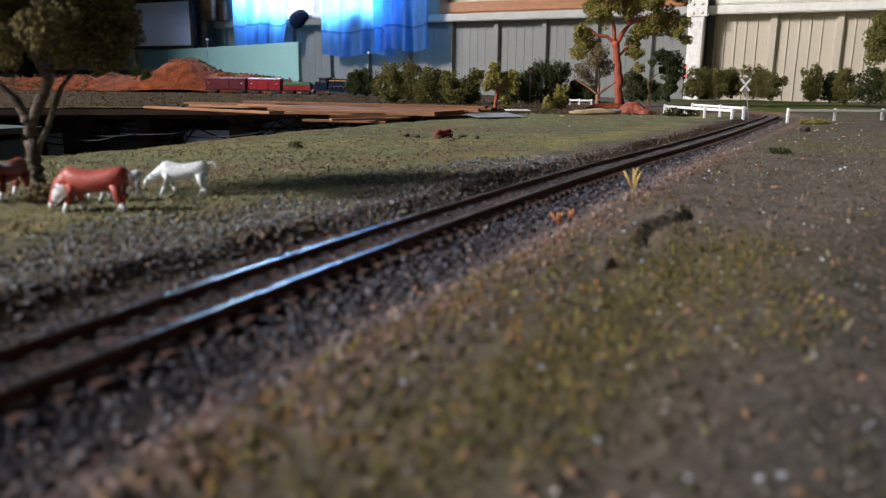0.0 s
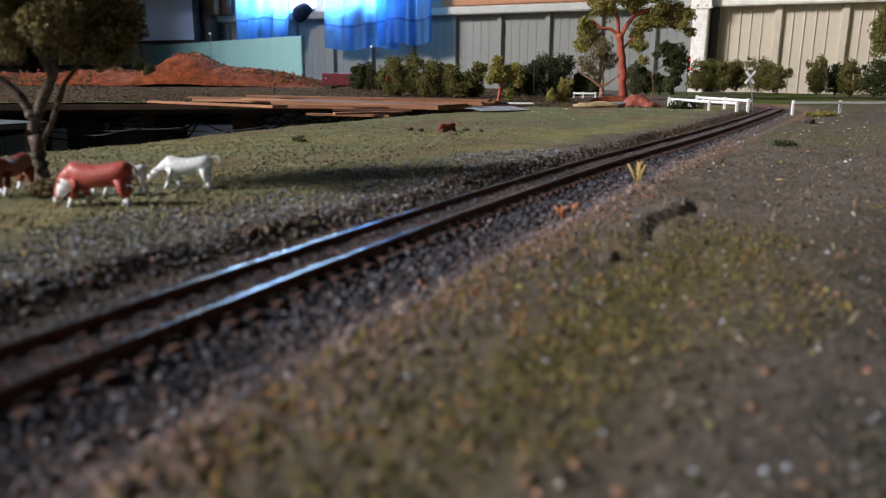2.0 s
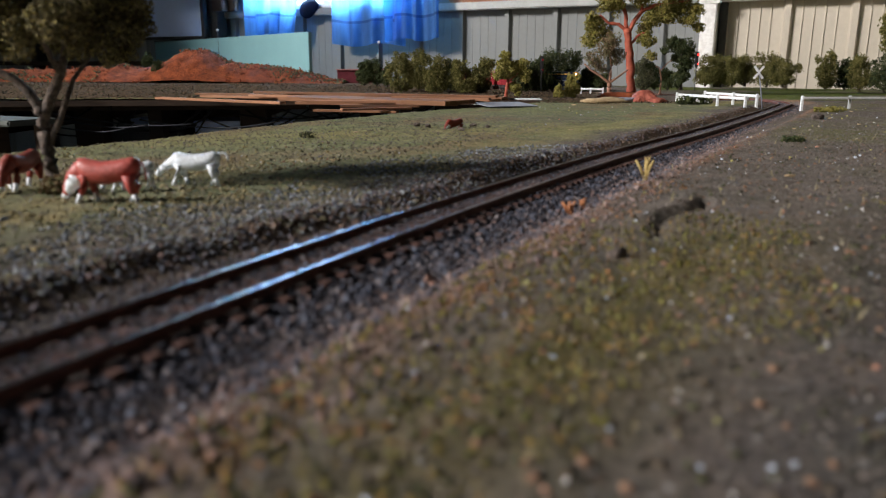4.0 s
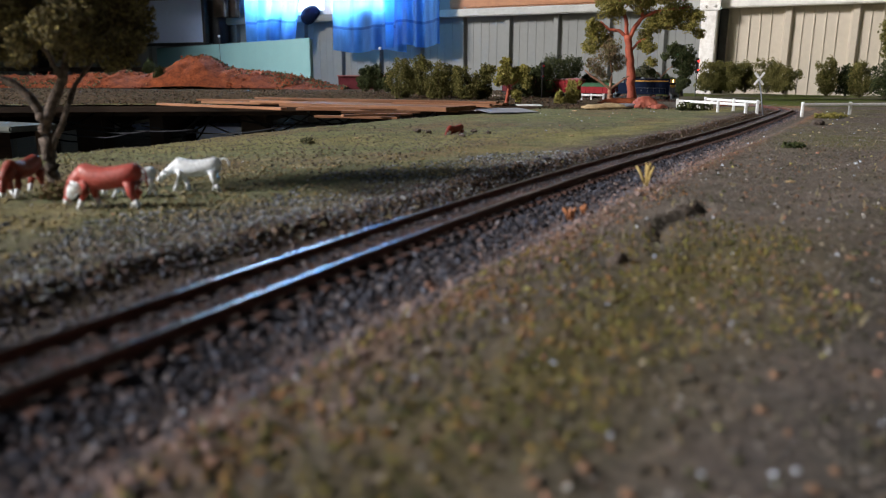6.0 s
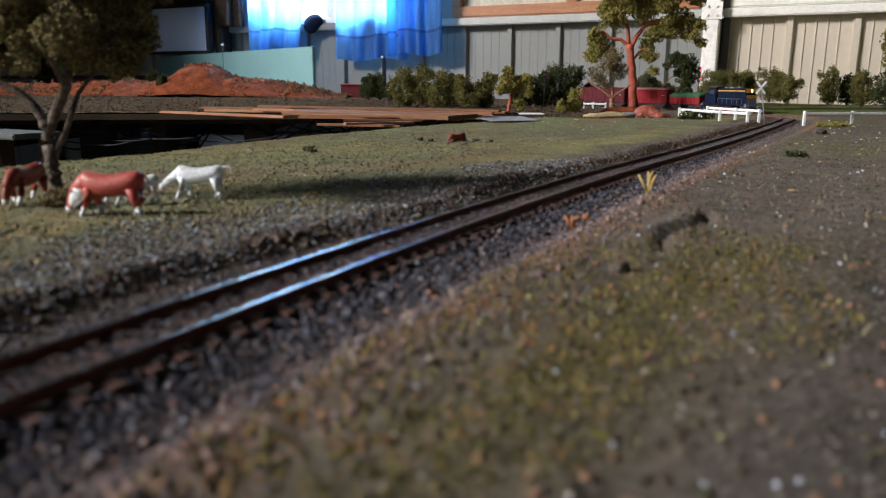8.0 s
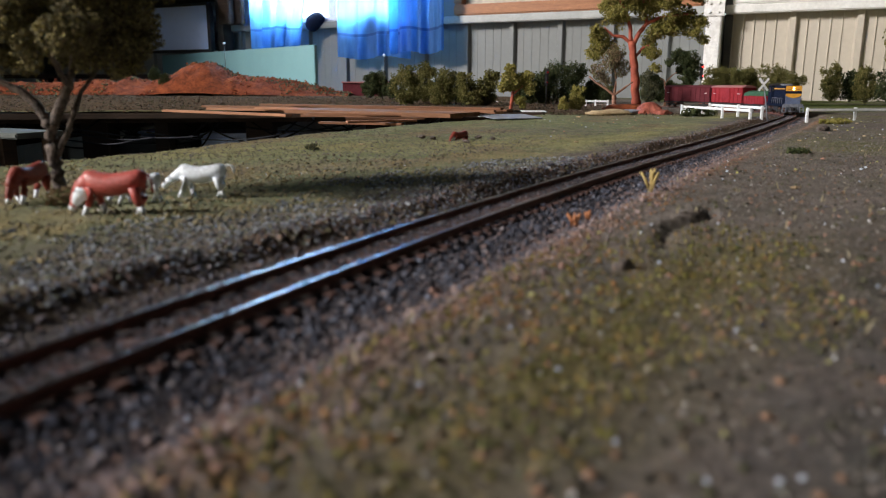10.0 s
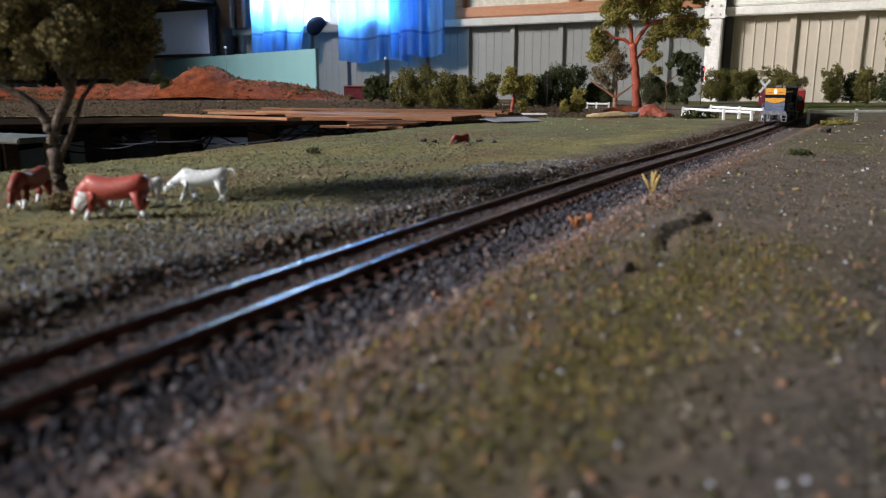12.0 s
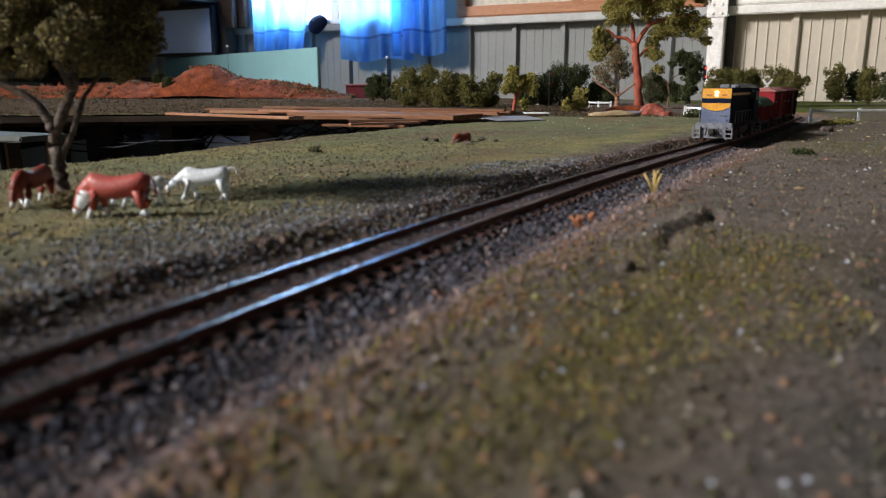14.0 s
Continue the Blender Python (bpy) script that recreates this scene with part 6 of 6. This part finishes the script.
    tube(bm, [(x, 0, 0.0393), (x + 0.0012, 0, 0.0393)], 0.0011, 12)
    part("headlight", bm, HEADLIGHT, hood, "glowing warm headlight")
    # roof gear
    for a, c, w, h, mat in ((0.058, 0.066, 0.005, 0.0028, PILOT_GREY), (0.074, 0.086, 0.006, 0.0018, LOCO_GREY), (0.096, 0.104, 0.004, 0.003, PILOT_GREY)):
        block("roof_vent", (b + a, b + c, -w, w, 0.0450, 0.0452 + h), mat, under=hood)
    # pilots, steps, underframe
    for e, d in ((f, -1), (b, 1)):
        x0, x1 = sorted((e + d * 0.001, e + d * 0.006))
        block("pilot", (x0, x1, -0.0150, 0.0150, 0.0112, 0.0165), PILOT_GREY, "weathered grey pilot beam")
        for s in (-1, 1):
            bm = bmesh.new()
            for y in (0.0102, 0.0156):
                box(bm, e - d * 0.0006 - 0.0014, e - d * 0.0006 + 0.0014, s * y - 0.0006, s * y + 0.0006, 0.0036, 0.0135, bevel=0.0002)
            for z in (0.0038, 0.0074, 0.0110):
                box(bm, e - d * 0.0004 - 0.0017, e - d * 0.0004 + 0.0017, s * 0.0129 - 0.0032, s * 0.0129 + 0.0032, z, z + 0.0010)
            part("step", bm, PILOT_GREY, root)
            bm = bmesh.new()
            tube(bm, [(e - d * 0.0012, s * 0.0045, 0.0125), (e - d * 0.0028, s * 0.0048, 0.0100), (e - d * 0.0022, s * 0.0052, 0.0066)], 0.0006, 6)
            part("brake_hose", bm, UNDER, root)
        bm = bmesh.new()
        prism(bm, [(-0.0098, 0.0112), (0.0098, 0.0112), (0.0088, 0.0040), (-0.0088, 0.0040)], -0.0008, 0.0008)
        bmesh.ops.transform(bm, matrix=pose(e + d * 0.0015, 0, 0, 0, 0, 90), verts=bm.verts[:])
        part("cowcatcher", bm, PILOT_GREY, root)
        block("draft_gear", (e - d * 0.0012 - 0.0012, e - d * 0.0012 + 0.0012, -0.0034, 0.0034, 0.0068, 0.0118), UNDER, bevel=0.0004)
        coupler(root, e - d * 0.001, -d)
        bm = bmesh.new()
        for s in (-1, 1):
            tube(bm, [(e, s * 0.0100, 0.0165), (e, s * 0.0100, 0.0225), (e, s * 0.0040, 0.0225)], 0.0004, 6)
        part("end_rail", bm, PILOT_GREY, root)
    block("fuel_tank", (-0.020, 0.020, -0.012, 0.012, 0.0045, 0.0125), UNDER, bevel=0.0015)
    bogie(root, f - 0.030, 0.026)
    bogie(root, b + 0.030, 0.026)
    return root


def wagon(name, label, L, kind):
    root = thing(name, label, "wagon", "train")
    f, b = L / 2, -L / 2
    mat = VAN_DARK if kind == "long" else VAN_RED
    bm = bmesh.new()
    box(bm, b + 0.003, f - 0.003, -0.0125, 0.0125, 0.0092, 0.0120)
    box(bm, b + 0.001, b + 0.003, -0.0150, 0.0150, 0.0088, 0.0125)
    box(bm, f - 0.003, f - 0.001, -0.0150, 0.0150, 0.0088, 0.0125)
    part("underframe", bm, UNDER, root)
    top = 0.0275 if kind == "open" else 0.0405
    bm = bmesh.new()
    box(bm, b + 0.003, f - 0.003, -0.0148, 0.0148, 0.0120, top, bevel=0.0004)
    body = part("body", bm, mat, root)
    n = max(4, int(L / 0.012))
    for s in (-1, 1):
        for k in range(n + 1):
            x = b + 0.005 + (L - 0.010) * k / n
            bm = bmesh.new()
            box(bm, x - 0.0007, x + 0.0007, s * 0.0151 - 0.0005, s * 0.0151 + 0.0005, 0.0122, top - 0.0003)
            part("stanchion", bm, mat, body)
        if kind != "open":
            bm = bmesh.new()
            box(bm, -0.010, 0.010, s * 0.0153 - 0.0006, s * 0.0153 + 0.0006, 0.0128, top - 0.002, bevel=0.0002)
            part("sliding_door", bm, mat, body)
            for x in (b + 0.014, f - 0.014):
                bm = bmesh.new()
                box(bm, x - 0.0032, x + 0.0032, s * 0.0154 - 0.0002, s * 0.0154 + 0.0002, 0.0285, 0.0296)
                part("lettering_bar", bm, PAPER, body, "small white lettering bar")
    bm = bmesh.new()
    if kind == "open":
        prof = [(-0.0152, 0.0262), (-0.0148, 0.0300), (-0.0095, 0.0338), (0.0, 0.0352), (0.0095, 0.0338), (0.0148, 0.0300), (0.0152, 0.0262)]
        rows = []
        r = random.Random(3)
        for i in range(17):
            x = b + 0.003 + (L - 0.006) * i / 16
            sag = 0.0007 * math.sin(i * 1.9) - (0.004 if i in (0, 16) else 0)
            rows.append([bm.verts.new((x, y, z + sag * (abs(y) < 0.0147) + r.uniform(-0.0002, 0.0002))) for y, z in prof])
        for a, c in zip(rows, rows[1:]):
            for i in range(len(prof) - 1):
                bm.faces.new((a[i], c[i], c[i + 1], a[i + 1])).smooth = True
        bm.faces.new(rows[0])
        bm.faces.new(rows[-1][::-1])
        bm.faces.new([r_[0] for r_ in rows] + [r_[-1] for r_ in rows[::-1]])
        part("tarpaulin", bm, TARP, root, "dull green tarpaulin sheet")
    else:
        prism(bm, [(-0.0158, top), (-0.0150, top + 0.0012), (-0.008, top + 0.0036), (0, top + 0.0044), (0.008, top + 0.0036), (0.0150, top + 0.0012), (0.0158, top)], b + 0.002, f - 0.002)
        bmesh.ops.transform(bm, matrix=pose(0, 0, 0, 0, 0, 90), verts=bm.verts[:])
        part("roof", bm, VAN_ROOF if kind == "van" else VAN_DARK, root, "curved dusty roof")
    w = 0.016
    if L > 0.085:
        bogie(root, f - 0.020, w)
        bogie(root, b + 0.020, w)
    else:
        bogie(root, f - 0.016, 0.012)
        bogie(root, b + 0.016, 0.012)
    coupler(root, f - 0.001, 1)
    coupler(root, b + 0.001, -1)
    return root


LOCO_L = 0.138
TRAIN = [(locomotive(), LOCO_L), (wagon("open_wagon", "red open model wagon under a green tarpaulin", 0.086, "open"), 0.086), (wagon("box_van", "bright red model box van with a faded red roof", 0.101, "van"), 0.101), (wagon("long_van", "dark maroon long model goods van", 0.124, "long"), 0.124)]
NOSE = [(0, 1.585), (1.5, 1.84), (3, 2.084), (6, 2.449), (6.5, 2.504), (7, 2.559), (7.5, 2.614), (8, 2.664), (10.5, 2.93), (11, 3.008), (11.5, 3.089), (12.5, 3.228), (13.5, 3.419), (14, 3.524)]


def nose_at(t):
    ts, ss = [p[0] for p in NOSE], [p[1] for p in NOSE]
    return float(np.interp(t, ts, ss))


def motions():
    times = [i * 0.25 for i in range(57)]
    smooth = {t: sum(nose_at(min(max(t + d, 0), 14)) for d in (-0.5, -0.25, 0, 0.25, 0.5)) / 5 if 0.5 <= t <= 13.5 else nose_at(t) for t in times}
    back = 0.0
    for root, L in TRAIN:
        rows = []
        for t in times:
            s = smooth[t] - back
            a, c = along(s - L * 0.22), along(s - L * 0.78)
            d = a - c
            mid = (a + c) / 2
            rows.append((t, Matrix.Translation(mid) @ pose(0, 0, 0, 0, -math.degrees(math.atan2(d.z, math.hypot(d.x, d.y))), math.degrees(math.atan2(d.y, d.x)))))
        walk(root, rows)
        back += L + 0.0025


motions()
